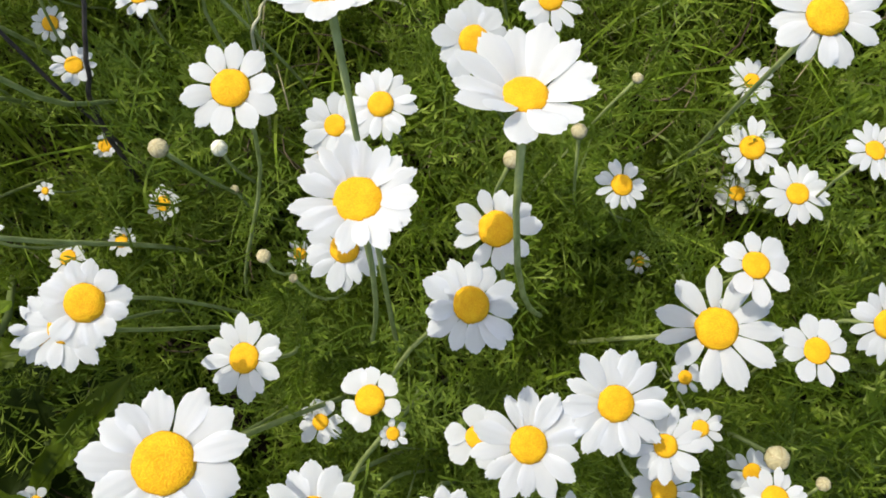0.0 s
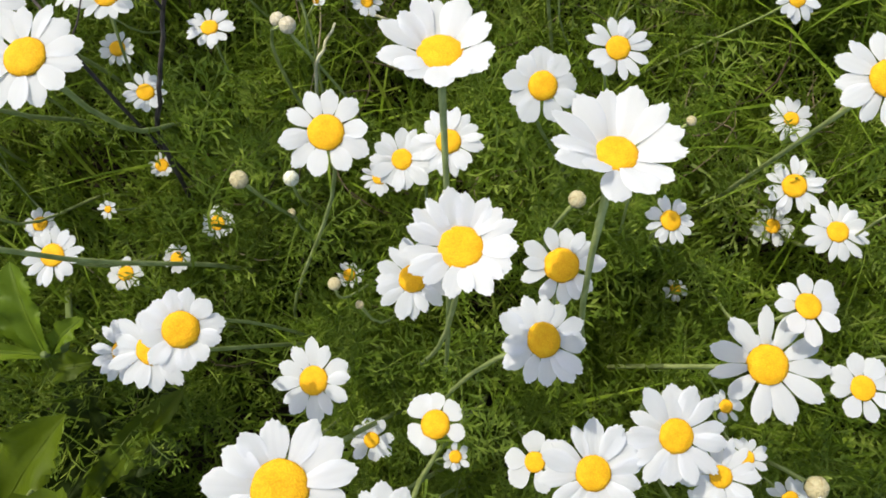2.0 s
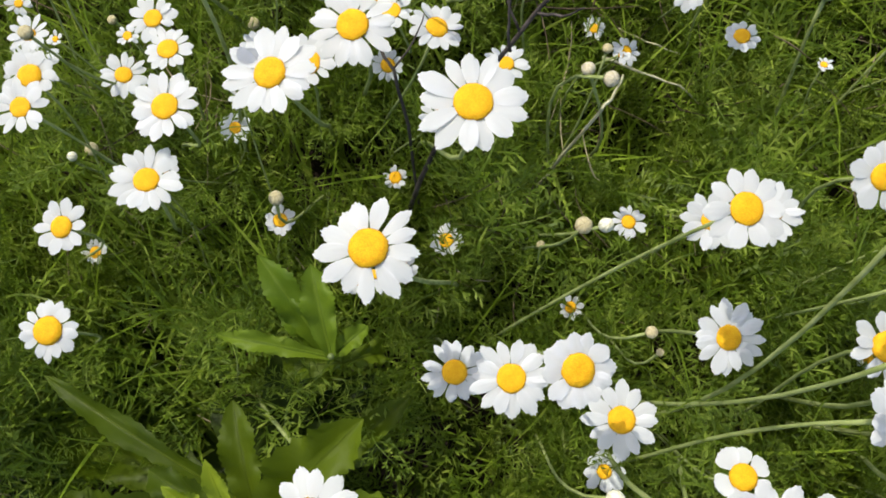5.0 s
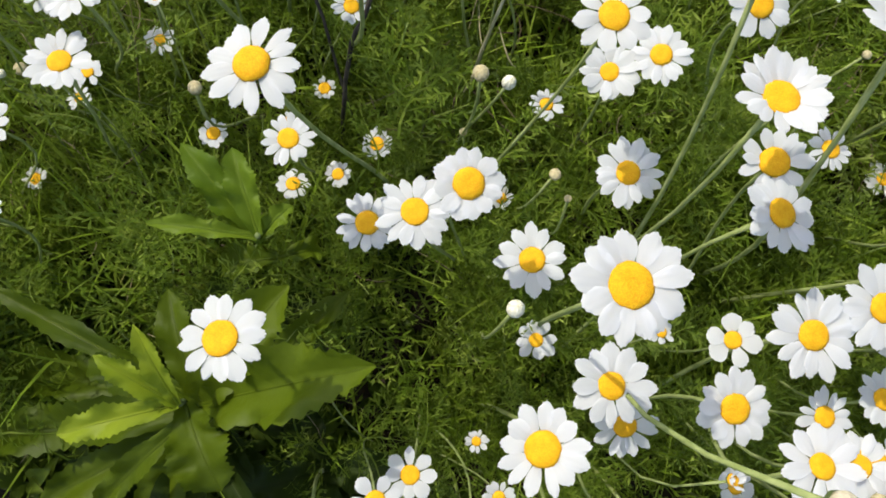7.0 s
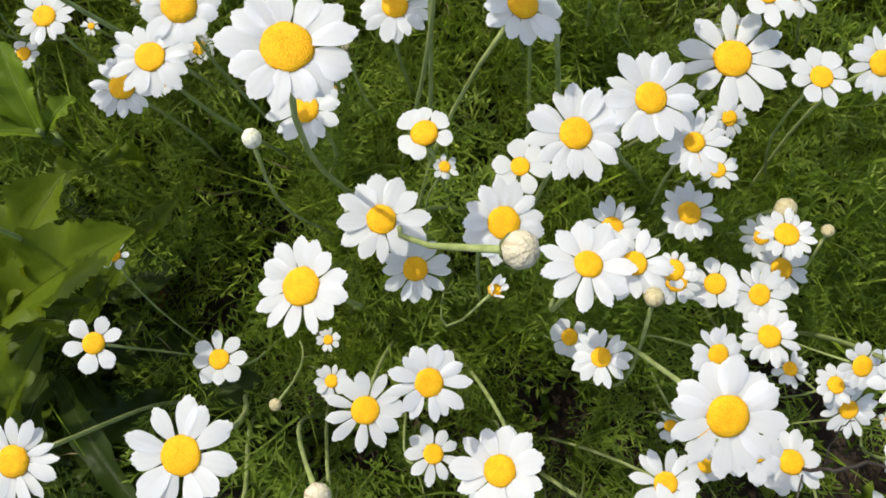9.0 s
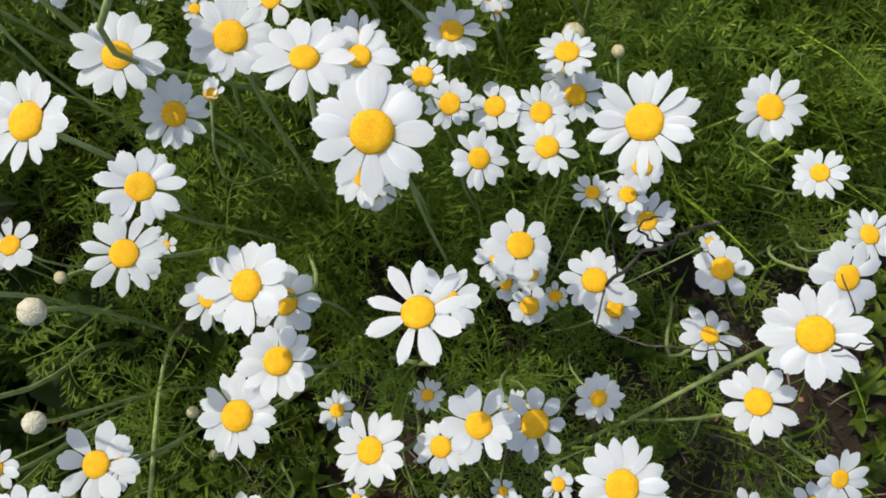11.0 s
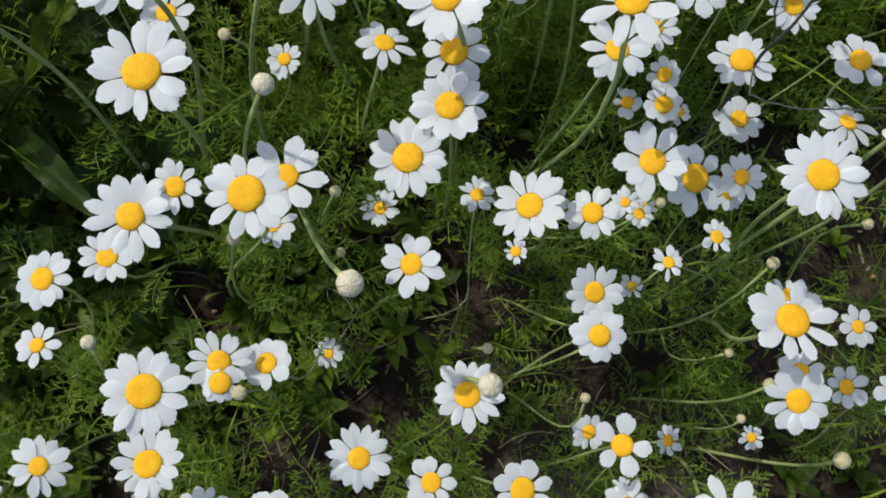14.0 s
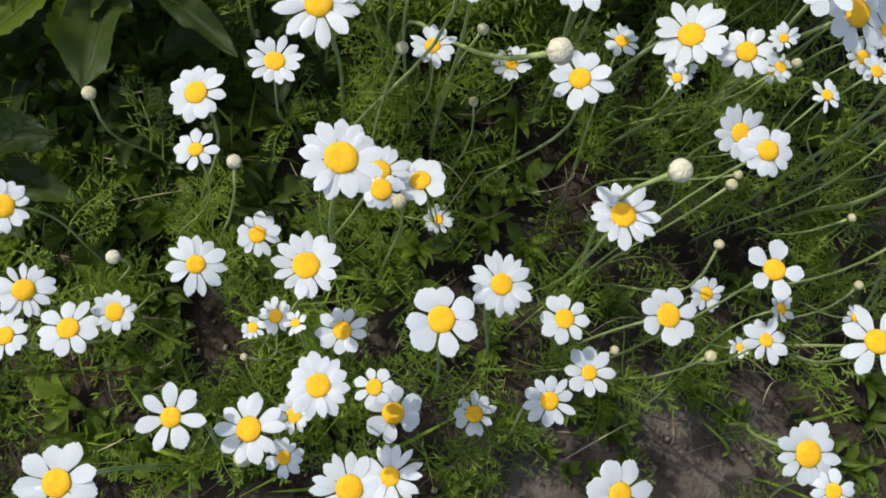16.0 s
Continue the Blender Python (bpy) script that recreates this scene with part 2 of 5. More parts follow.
# ---- flower parts, made once ----
def petal_mesh(seed):
    """A strap with a narrow foot, grooves along it and a three-lobed tip; length 1 along y."""
    r = random.Random(seed)
    wide, droop, cup = r.uniform(0.94, 1.12), r.uniform(-0.05, 0.10), r.uniform(-0.08, 0.05)
    verts, faces, across, along = [], [], 7, 9
    notch = [r.uniform(0.01, 0.04), r.uniform(0.01, 0.06), r.uniform(0.0, 0.05)]
    bend, wave = r.uniform(-0.07, 0.07), r.uniform(-0.04, 0.04)
    for j in range(along):
        t = j / (along - 1)
        prof = (0.32 + 0.68 * math.sin(min(1.0, t / 0.6) * math.pi / 2) ** 1.3) if t < 0.6 else 1 - 0.40 * ((t - 0.6) / 0.4) ** 3.0
        half = 0.5 * wide * max(prof, 0.12)
        for i in range(across):
            u = i / (across - 1) * 2 - 1
            x = u * half
            y = t - 0.115 * (u * u) * t ** 4
            if j == along - 1:
                y += (-notch[0], 0.012, -notch[1], 0.015, -notch[2], 0.008, -notch[0])[i]
            z = -droop * t * t + cup * u * u * math.sin(math.pi * min(1, t * 1.1)) * 0.6 + 0.008 * math.cos(u * 3 * math.pi) * math.sin(math.pi * t) + wave * u * math.sin(5 * t + 2 * bend * 40) + 0.04 * math.sin(math.pi * t)
            verts.append((x + bend * t * t, y, z))
    for j in range(along - 1):
        for i in range(across - 1):
            a = j * across + i
            faces.append((a, a + 1, a + across + 1, a + across))
    return mesh("petal", verts, faces, PETAL)


def disc_mesh(seed):
    """A low dome of florets, radius 1, dimpled in the middle, set in the two spirals of a daisy's eye."""
    r = random.Random(seed)
    high, dimple = r.uniform(0.30, 0.46), r.uniform(0.0, 0.10)
    verts, faces, rings, sides = [(0, 0, high - dimple)], [], 11, 30
    for j in range(1, rings):
        a = j / (rings - 1) * 1.72
        for k in range(sides):
            b = 2 * math.pi * (k + 0.5 * (j % 2)) / sides
            g = 1 + r.uniform(-0.035, 0.035)
            rad = math.sin(min(a, 1.57)) * g if a < 1.57 else 0.93
            z = math.cos(a) * high - dimple * math.exp(-(a / 0.4) ** 2) + r.uniform(-0.02, 0.02)
            verts.append((rad * math.cos(b), rad * math.sin(b), z))
    for k in range(sides):
        faces.append((0, 1 + k, 1 + (k + 1) % sides))
    for j in range(rings - 2):
        for k in range(sides):
            a, b = 1 + j * sides + k, 1 + j * sides + (k + 1) % sides
            faces.append((a, a + sides, b + sides, b))
    return mesh("disc", verts, faces, DISC)


def cup_mesh():
    """The green cup of bracts under the head, radius 1."""
    verts, faces, sides = [], [], 16
    for z, r in ((0.0, 1.02), (-0.25, 1.0), (-0.55, 0.72), (-0.75, 0.35), (-0.85, 0.16)):
        for k in range(sides):
            b = 2 * math.pi * k / sides
            q = r * (1.06 if k % 2 else 0.97)
            verts.append((q * math.cos(b), q * math.sin(b), z))
    for j in range(4):
        for k in range(sides):
            a, b = j * sides + k, j * sides + (k + 1) % sides
            faces.append((a, b, b + sides, a + sides))
    faces.append(tuple(range(4 * sides, 5 * sides)))
    return mesh("cup", verts, faces, CUP)


def bud_mesh(material, seed, tall=1.0, lumps=0.0):
    """A closed head, radius 1: a ball of overlapping bracts, or, with lumps, one of folded, crumpled petals."""
    r = random.Random(seed)
    verts, faces, rings, sides = [], [], 16, 30
    knobs = []
    for k in range(26):
        zz = 1 - 1.7 * (k + 0.5) / 26
        q = math.sqrt(max(0.0, 1 - zz * zz))
        knobs.append((Vector((q * math.cos(k * 2.39996), q * math.sin(k * 2.39996), zz)), r.uniform(0.5, 1.2)))
    for j in range(rings):
        a = math.pi * (j + 0.12) / (rings - 0.76)
        for k in range(sides):
            b = 2 * math.pi * (k + 0.5 * (j % 2)) / sides
            v = Vector((math.sin(a) * math.cos(b), math.sin(a) * math.sin(b), math.cos(a)))
            s = 1 + 0.022 * math.cos(b * 7 + 2.5 * math.cos(a)) + r.uniform(-0.004, 0.004)
            if lumps:
                s += lumps * (max(h * math.exp(-((v - p).length / 0.26) ** 2) for p, h in knobs) - 0.4) + r.uniform(-0.008, 0.008)
            verts.append((v.x * s, v.y * s, v.z * s * tall * 0.92))
    for j in range(rings - 1):
        for k in range(sides):
            a, b = j * sides + k, j * sides + (k + 1) % sides
            faces.append((a, a + sides, b + sides, b))
    faces.append(tuple(range(sides)))
    faces.append(tuple(range(rings * sides - 1, (rings - 1) * sides - 1, -1)))
    return mesh("bud_head", verts, faces, material)


def feather(seed, pairs, lobes):
    """Corners and faces of a leaf cut twice into narrow pointed lobes; length 1 along x."""
    r = random.Random(seed)
    verts, quads = [], []

    def lobe(p, d, length, width):
        up = Vector((0, 0, 1))
        s = d.cross(up).normalized() * width
        lift = up * r.uniform(-0.02, 0.04)
        k = len(verts)
        verts.extend((p, p + d * length * 0.6 + s + lift * 0.5, p + d * length + lift, p + d * length * 0.52 - s + lift * 0.5))
        quads.append((k, k + 1, k + 2, k + 3))

    def spine(t):
        return Vector((t, 0.09 * math.sin(t * 4 + seed * 1.7), 0.16 * math.sin(t * 2.4 + 0.3 * seed) - 0.18 * t * t))

    for i in range(5):
        p, q = spine(i / 5), spine((i + 1) / 5)
        s = Vector((0, 0.017 * (1.1 - i / 5), 0))
        k = len(verts)
        verts.extend((p - s, q - s * 0.8, q + s * 0.8, p + s))
        quads.append((k, k + 1, k + 2, k + 3))
    for i in range(pairs):
        t = 0.2 + 0.74 * i / (pairs - 1)
        for sg in (-1, 1):
            a = math.radians(r.uniform(40, 62)) * sg
            d = Vector((math.cos(a), math.sin(a), r.uniform(-0.1, 0.35))).normalized()
            length = (0.27 * math.sin(0.55 + 2.2 * (1 - t)) + 0.05) * r.uniform(0.75, 1.25)
            p = spine(t + r.uniform(-0.02, 0.02))
            lobe(p, d, length, 0.014)
            for j in range(lobes):
                b = a + math.radians(r.uniform(26, 44)) * (1 if j % 2 else -1)
                e = Vector((math.cos(b), math.sin(b), r.uniform(-0.15, 0.4))).normalized()
                lobe(p + d * length * (0.36 + 0.17 * j), e, length * r.uniform(0.38, 0.60), 0.0185)
    lobe(spine(0.95), Vector((1, 0, 0.1)), 0.17, 0.02)
    return np.array([tuple(v) for v in verts]), np.array(quads)


PETALS = [petal_mesh(i) for i in range(8)]
DISCS = [disc_mesh(i) for i in range(4)]
CUPS = cup_mesh()
BUDS = [bud_mesh(BUD, i, 0.9 + 0.1 * i) for i in range(3)]
WHITE_BUDS = [bud_mesh(WHITE_BUD, 10 + i, 1.35 + 0.15 * i) for i in range(2)]
CRUMPLED = [bud_mesh(CREAM_BUD, 20 + i, 0.90 + 0.08 * i, 0.045) for i in range(2)]
LEAVES = []
for i in range(4):
    v, q = feather(i + 1, 7, 3)
    LEAVES.append(mesh("leaf", v, q.tolist(), FEATHER, False))
rng = random.Random(11)


def stalk(owner, base, tip, toward, thick, leaves):
    """The stem from the ground to the head, with feathery leaves on its lower half."""
    up = Vector((0, 0, 1))
    reach = (tip - base).length
    b = base + up * reach * 0.45
    c = tip - toward * reach * 0.38
    pts = [p - base for p in bezier(base, b, c, tip, 10)]
    rad = [thick * (1.25 - 0.35 * i / 9) for i in range(10)]
    rad[-1] = thick * 1.15
    part("stem", tube(pts, rad, 7, "stem"), owner)
    for k in range(leaves):
        f = rng.uniform(0.12, 0.62)
        p = pts[int(f * 9)]
        m = Matrix.Translation(p) @ Matrix.Rotation(rng.uniform(0, 6.28), 4, "Z") @ Matrix.Rotation(-rng.uniform(0.3, 0.9), 4, "Y")
        part("leaf", rng.choice(LEAVES), owner, m @ Matrix.Scale(rng.uniform(0.018, 0.034), 4))


def daisy(x, y, z, wide, eye, petals=0, full=1.0, lean=None, foot=None, spin=None, cup=None):
    """One ox-eye-like flower: head at (x, y, z), its width and that of its yellow eye in metres. lean: how far the face tips, in x and y; foot: where its stem starts."""
    r = random.Random(int(abs(x) * 1e5 + abs(y) * 3e5 + z * 7e5))
    lean = lean or (r.gauss(-0.03, 0.13), r.gauss(-0.03, 0.13))
    cup = r.gauss(0.08, 0.07) if cup is None else cup
    n = Vector((lean[0], lean[1], 1)).normalized()
    head = Vector((x, y, z))
    if foot is None:
        foot = (x * 0.93 + r.gauss(0, 0.022) - 0.006, y * 0.93 + r.gauss(0, 0.022) - 0.01)
    base = Vector((foot[0], foot[1], ground_height(*foot) - 0.004))
    petals = petals or int(8.6 + wide / 0.0042 + r.uniform(-1.2, 1.2))
    size = "small" if wide < 0.015 else "large" if wide > 0.025 else "open"
    dress = "spaced" if full < 0.95 else "overlapping"
    ob = thing("daisy", base, f"{size} white daisy with {dress} petals and yellow eye", "flower", "daisies in the meadow")
    loc = head - base
    re, rw = eye / 2, wide / 2
    HEADS.append((x, y, z, wide))
    part("disc", DISCS[r.randrange(4)], ob, Matrix.Translation(loc) @ facing(n, r.uniform(0, 6.28)) @ Matrix.Diagonal((re, re, re * r.uniform(0.85, 1.15), 1)), "domed golden-yellow disc of florets")
    part("cup", CUPS, ob, Matrix.Translation(loc - n * re * 0.12) @ facing(n) @ Matrix.Scale(re * 0.98, 4))
    length = rw - re * 0.72
    small = wide < 0.0145
    wild = 0.45 if small else 0.27 if spin is None else 0.15
    spin = r.uniform(0, 6.28) if spin is None else math.radians(spin - 90)
    mid = re + length * 0.45
    broad = 2 * math.pi * mid / petals * full
    for k in range(petals):
        a = spin + 2 * math.pi * (k + r.uniform(-wild, wild)) / petals
        m = Matrix.Translation(loc + n * ((k % 2) * 0.0004 - 0.0002)) @ facing(n) @ Matrix.Rotation(a, 4, "Z") @ Matrix.Translation((0, re * 0.72, -re * 0.06))
        m = m @ Matrix.Rotation(r.gauss(cup + 0.12 if small else cup, 0.22 if small else 0.06), 4, "X") @ Matrix.Rotation(r.gauss(0, 0.08), 4, "Y")
        m = m @ Matrix.Diagonal((broad * (r.uniform(0.6, 1.1) if small else r.uniform(0.76, 1.18)), length * r.uniform(0.7 if small else 0.84, 1.07), length, 1))
        part("petal", PETALS[r.randrange(8)], ob, m)
    stalk(ob, base, head - n * re * 0.8, n, max(0.0004, min(0.00092, 0.00086 * (wide / 0.028) ** 1.5)), 3 if wide > 0.012 else 2)
    return ob


def bud(x, y, z, wide, look_like="green", lean=None, foot=None):
    """A closed head on its stem."""
    r = random.Random(int(abs(x) * 1e5 + abs(y) * 3e5 + z * 7e5))
    lean = lean or (r.gauss(0, 0.2), r.gauss(0, 0.2))
    n = Vector((lean[0], lean[1], 1)).normalized()
    head = Vector((x, y, z))
    foot = foot or (x * 0.93 + r.gauss(0, 0.02), y * 0.93 + r.gauss(0, 0.02))
    base = Vector((foot[0], foot[1], ground_height(*foot) - 0.004))
    label, heads = {
        "green": ("closed round green-cream flower bud on a thin stem", BUDS),
        "white": ("closed oval white flower bud on a thin stem", WHITE_BUDS),
        "crumpled": ("withered cream-white flower head of crumpled petals", CRUMPLED),
    }[look_like]
    ob = thing("flower_bud", base, label, "flower bud", "buds in the meadow")
    q = wide * 0.45
    part("bud_head", heads[r.randrange(2)], ob, Matrix.Translation(head - base) @ facing(n, r.uniform(0, 6)) @ Matrix.Scale(q, 4))
    part("cup", CUPS, ob, Matrix.Translation(head - base - n * q * 0.45) @ facing(n) @ Matrix.Scale(q * 0.86, 4))
    stalk(ob, base, head - n * q * 0.9, n, max(0.0005, min(0.00085, wide * 0.1)), 2)
    return ob


# ---- ground ----
def ground():
    near = np.linspace(-0.6, 0.6, 151)
    far = np.array([0.7, 0.85, 1.1, 1.6, 2.6, 5, 12, 40, 150, 600])
    axis = np.concatenate((-far[::-1], near, far))
    verts = [(x, y, ground_height(x, y)) for y in axis for x in axis]
    c = len(axis)
    quads = [(j * c + i, j * c + i + 1, (j + 1) * c + i + 1, (j + 1) * c + i) for j in range(c - 1) for i in range(c - 1)]
    me = bulk("ground", verts, quads, SOIL)
    me.polygons.foreach_set("use_smooth", [True] * len(me.polygons))
    return tagged(new("ground", me), "dry dark brown garden soil under the plants", "soil", kind="structure")


ground()


def gap(x, y):
    """How bare the soil is, 0 to 1."""
    g = 0.0
    for cx, cy, rx, ry, k in ((0.045, -0.285, 0.07, 0.055, 1.15), (-0.02, -0.185, 0.05, 0.05, 1.15), (0.06, -0.22, 0.05, 0.03, 0.9), (-0.105, -0.012, 0.045, 0.045, 0.85), (-0.27, -0.08, 0.04, 0.04, 0.6), (0.13, -0.14, 0.03, 0.03, 0.6), (0.1, -0.36, 0.09, 0.04, 0.8), (0.005, 0.03, 0.025, 0.05, 0.7), (-0.21, -0.26, 0.05, 0.03, 0.5), (-0.15, 0.045, 0.03, 0.02, 0.8), (-0.235, -0.085, 0.06, 0.05, 1.2), (-0.275, -0.12, 0.05, 0.045, 1.0), (-0.165, -0.045, 0.06, 0.05, 0.9), (-0.125, -0.09, 0.05, 0.035, 0.8), (0.02, -0.165, 0.03, 0.03, 0.8), (-0.07, -0.14, 0.03, 0.025, 0.8), (0.2, -0.155, 0.05, 0.025, 0.9), (0.06, -0.097, 0.025, 0.02, 0.9), (0.012, -0.221, 0.04, 0.025, 1.0), (-0.085, -0.213, 0.025, 0.025, 0.8), (-0.173, -0.238, 0.04, 0.025, 0.7), (-0.035, -0.142, 0.03, 0.02, 0.7), (0.073, -0.195, 0.04, 0.025, 0.9)):
        g = max(g, k * math.exp(-(((x - cx) / rx) ** 2 + ((y - cy) / ry) ** 2)))
    return g


def clear(x, y, top, room):
    """The height that keeps leaves at (x, y) below the open heads beside them, on the sides of the sky and the sun."""
    for hx, hy, hz, wide in HEADS:
        for ox, oy in ((0.0, 0.0), (SUN.x / SUN.z * 0.025, SUN.y / SUN.z * 0.025)):
            if abs(x - hx - ox) < room and abs(y - hy - oy) < room:
                top = min(top, hz - 0.010)
    return top


def outside(x, y):
    """Past the patch's uneven rim."""
    return math.hypot((x + 0.04) / 0.61, (y - 0.01) / 0.58) + 0.22 * noise.noise((x * 7, y * 7, 21)) > 1.0


def spread(name, material, makers, placed):
    """Joins many placed copies of corner-and-face templates into one mesh."""
    verts, quads, at = [], [], 0
    for which, m in placed:
        v, q = makers[which]
        a = np.array(m)
        verts.append(v @ a[:3, :3].T + a[:3, 3])
        quads.append(q + at)
        at += len(v)
    return bulk(name, np.concatenate(verts), np.concatenate(quads), material)


def foliage():
    r = random.Random(5)
    makers = [feather(i + 1, 6, 3) for i in range(4)] + [feather(i + 21, 5, 2) for i in range(3)]
    placed, stems, made = [], [], 0
    while made < 1370:
        x, y = r.uniform(-0.74, 0.66), r.uniform(-0.66, 0.68)
        if outside(x, y):
            continue
        g = gap(x, y)
        clump = noise.noise((x * 24, y * 24, 7))
        if r.random() < g * 1.05 or (y < -0.06 and r.random() < 0.845) or (clump < (-0.05 if y > -0.1 else 0.05) and r.random() < (0.72 if y > -0.1 else 0.88)) or (x < -0.15 and y > 0.02 and r.random() < 0.45):
            continue
        made += 1
        h = r.uniform(0.045, 0.15) * (1 + 0.95 * clump) * (1 - 0.55 * g) * (0.58 if y < -0.06 else 1.0) * (0.8 if y > 0.15 else 1.0)
        p = Vector((x, y, ground_height(x, y)))
        h = max(0.02, clear(x, y, p.z + h + 0.012, 0.026) - p.z - 0.012)
        tip = p + Vector((r.gauss(0, 0.025), r.gauss(0, 0.025), h))
        pts = bezier(p, p + Vector((0, 0, h * 0.5)), tip - Vector((0, 0, h * 0.3)), tip, 6)
        for a, b in zip(pts, pts[1:]):
            stems.append((a, b, 0.0007))
        count = int(5 + h * 56)
        for k in range(count):
            f = (k + r.random()) / count
            q = pts[min(4, int(f * 5))].lerp(pts[min(5, int(f * 5) + 1)], f * 5 % 1)
            m = Matrix.Translation(q) @ Matrix.Rotation(k * 2.4 + r.uniform(-0.4, 0.4), 4, "Z") @ Matrix.Rotation(-r.uniform(0.05, 0.85) - 0.4 * f, 4, "Y") @ Matrix.Rotation(r.gauss(0, 0.4), 4, "X")
            s = r.uniform(0.021, 0.046) * (1.0 - 0.3 * f) * (1.18 if y > -0.06 else 1.0)
            placed.append(((r.randrange(4) if f > 0.35 else 4 + r.randrange(3)), m @ Matrix.Scale(s, 4)))
    for k in range(9600):
        x, y = r.uniform(-0.72, 0.64), r.uniform(-0.64, 0.66)
        if outside(x, y) or r.random() < gap(x, y) * 1.1 or (y < -0.06 and r.random() < 0.92):
            continue
        q = Vector((x, y, ground_height(x, y) + r.uniform(0.002, 0.03)))
        m = Matrix.Translation(q) @ Matrix.Rotation(r.uniform(0, 6.28), 4, "Z") @ Matrix.Rotation(-r.uniform(-0.1, 0.7), 4, "Y") @ Matrix.Rotation(r.gauss(0, 0.5), 4, "X")
        placed.append((4 + r.randrange(3), m @ Matrix.Scale(r.uniform(0.018, 0.036), 4)))
    for a, b, w in stems:
        d = b - a
        u = d.cross(Vector((0.3, 1, 0.1))).normalized() * w
        placed.append((7, Matrix((*zip(u, d.cross(u).normalized() * w, d, a), (0, 0, 0, 1)))))
    corners = [(math.cos(k * 2.0944), math.sin(k * 2.0944), z) for z in (0, 1) for k in range(3)]
    makers.append((np.array(corners), np.array([(0, 1, 4, 3), (1, 2, 5, 4), (2, 0, 3, 5)])))
    me = spread("feathery_foliage", FEATHER, makers, placed)
    tagged(new("feathery_foliage", me), "dense feathery green daisy foliage covering the soil", "foliage", kind="stuff")


def low_leaves():
    """Rosettes of small oblong leaves close to the soil, thickest round the broad-leaved weeds."""
    r = random.Random(17)
    makers = []
    for wide, fold in ((0.34, 0.10), (0.42, 0.05), (0.28, 0.14)):
        verts = []
        for j in range(6):
            t = j / 5
            w = wide * 0.5 * (0.16 + 0.84 * math.sin(math.pi * min(1.0, 0.08 + 0.9 * t ** 1.2)) ** 0.8) * (0.35 if j == 5 else 1.0) * (1.1 if j % 2 else 0.94)
            for u in (-1, 0, 1):
                verts.append((t, u * w, 0.22 * math.sin(2.2 * t) + abs(u) * fold * math.sin(2.6 * t) - 0.16 * t * t))
        quads = [(3 * j + i, 3 * j + i + 1, 3 * j + i + 4, 3 * j + i + 3) for j in range(5) for i in range(2)]
        makers.append((np.array(verts), np.array(quads)))
    placed, made = [], 0
    while made < 1150:
        x, y = r.uniform(-0.4, 0.32), r.uniform(-0.42, 0.06)
        weedy = math.exp(-(((x + 0.2) / 0.13) ** 2 + ((y + 0.12) / 0.13) ** 2))
        bare = math.exp(-(((x - 0.02) / 0.07) ** 2 + ((y + 0.22) / 0.05) ** 2))
        if r.random() > 0.16 + 0.84 * weedy or r.random() < bare * 0.7 or noise.noise((x * 20, y * 20, 61)) < -0.2 * weedy - 0.05:
            continue
        made += 1
        p = Vector((x, y, ground_height(x, y) + r.uniform(0.0, 0.014)))
        size, turn = r.uniform(0.009, 0.021) * (1.0 + 0.25 * weedy), r.uniform(0, 6.28)
        for k in range(r.randint(4, 7)):
            m = Matrix.Translation(p) @ Matrix.Rotation(turn + k * 2.4 + r.uniform(-0.3, 0.3), 4, "Z") @ Matrix.Rotation(-r.uniform(0.1, 0.9), 4, "Y") @ Matrix.Rotation(r.gauss(0, 0.3), 4, "X")
            placed.append((r.randrange(3), m @ Matrix.Scale(size * r.uniform(0.6, 1.1), 4)))
    me = spread("low_weeds", LOW_LEAF, makers, placed)
    tagged(new("low_weeds", me), "low rosettes of small dark green leaves on the soil", "weeds", kind="stuff")


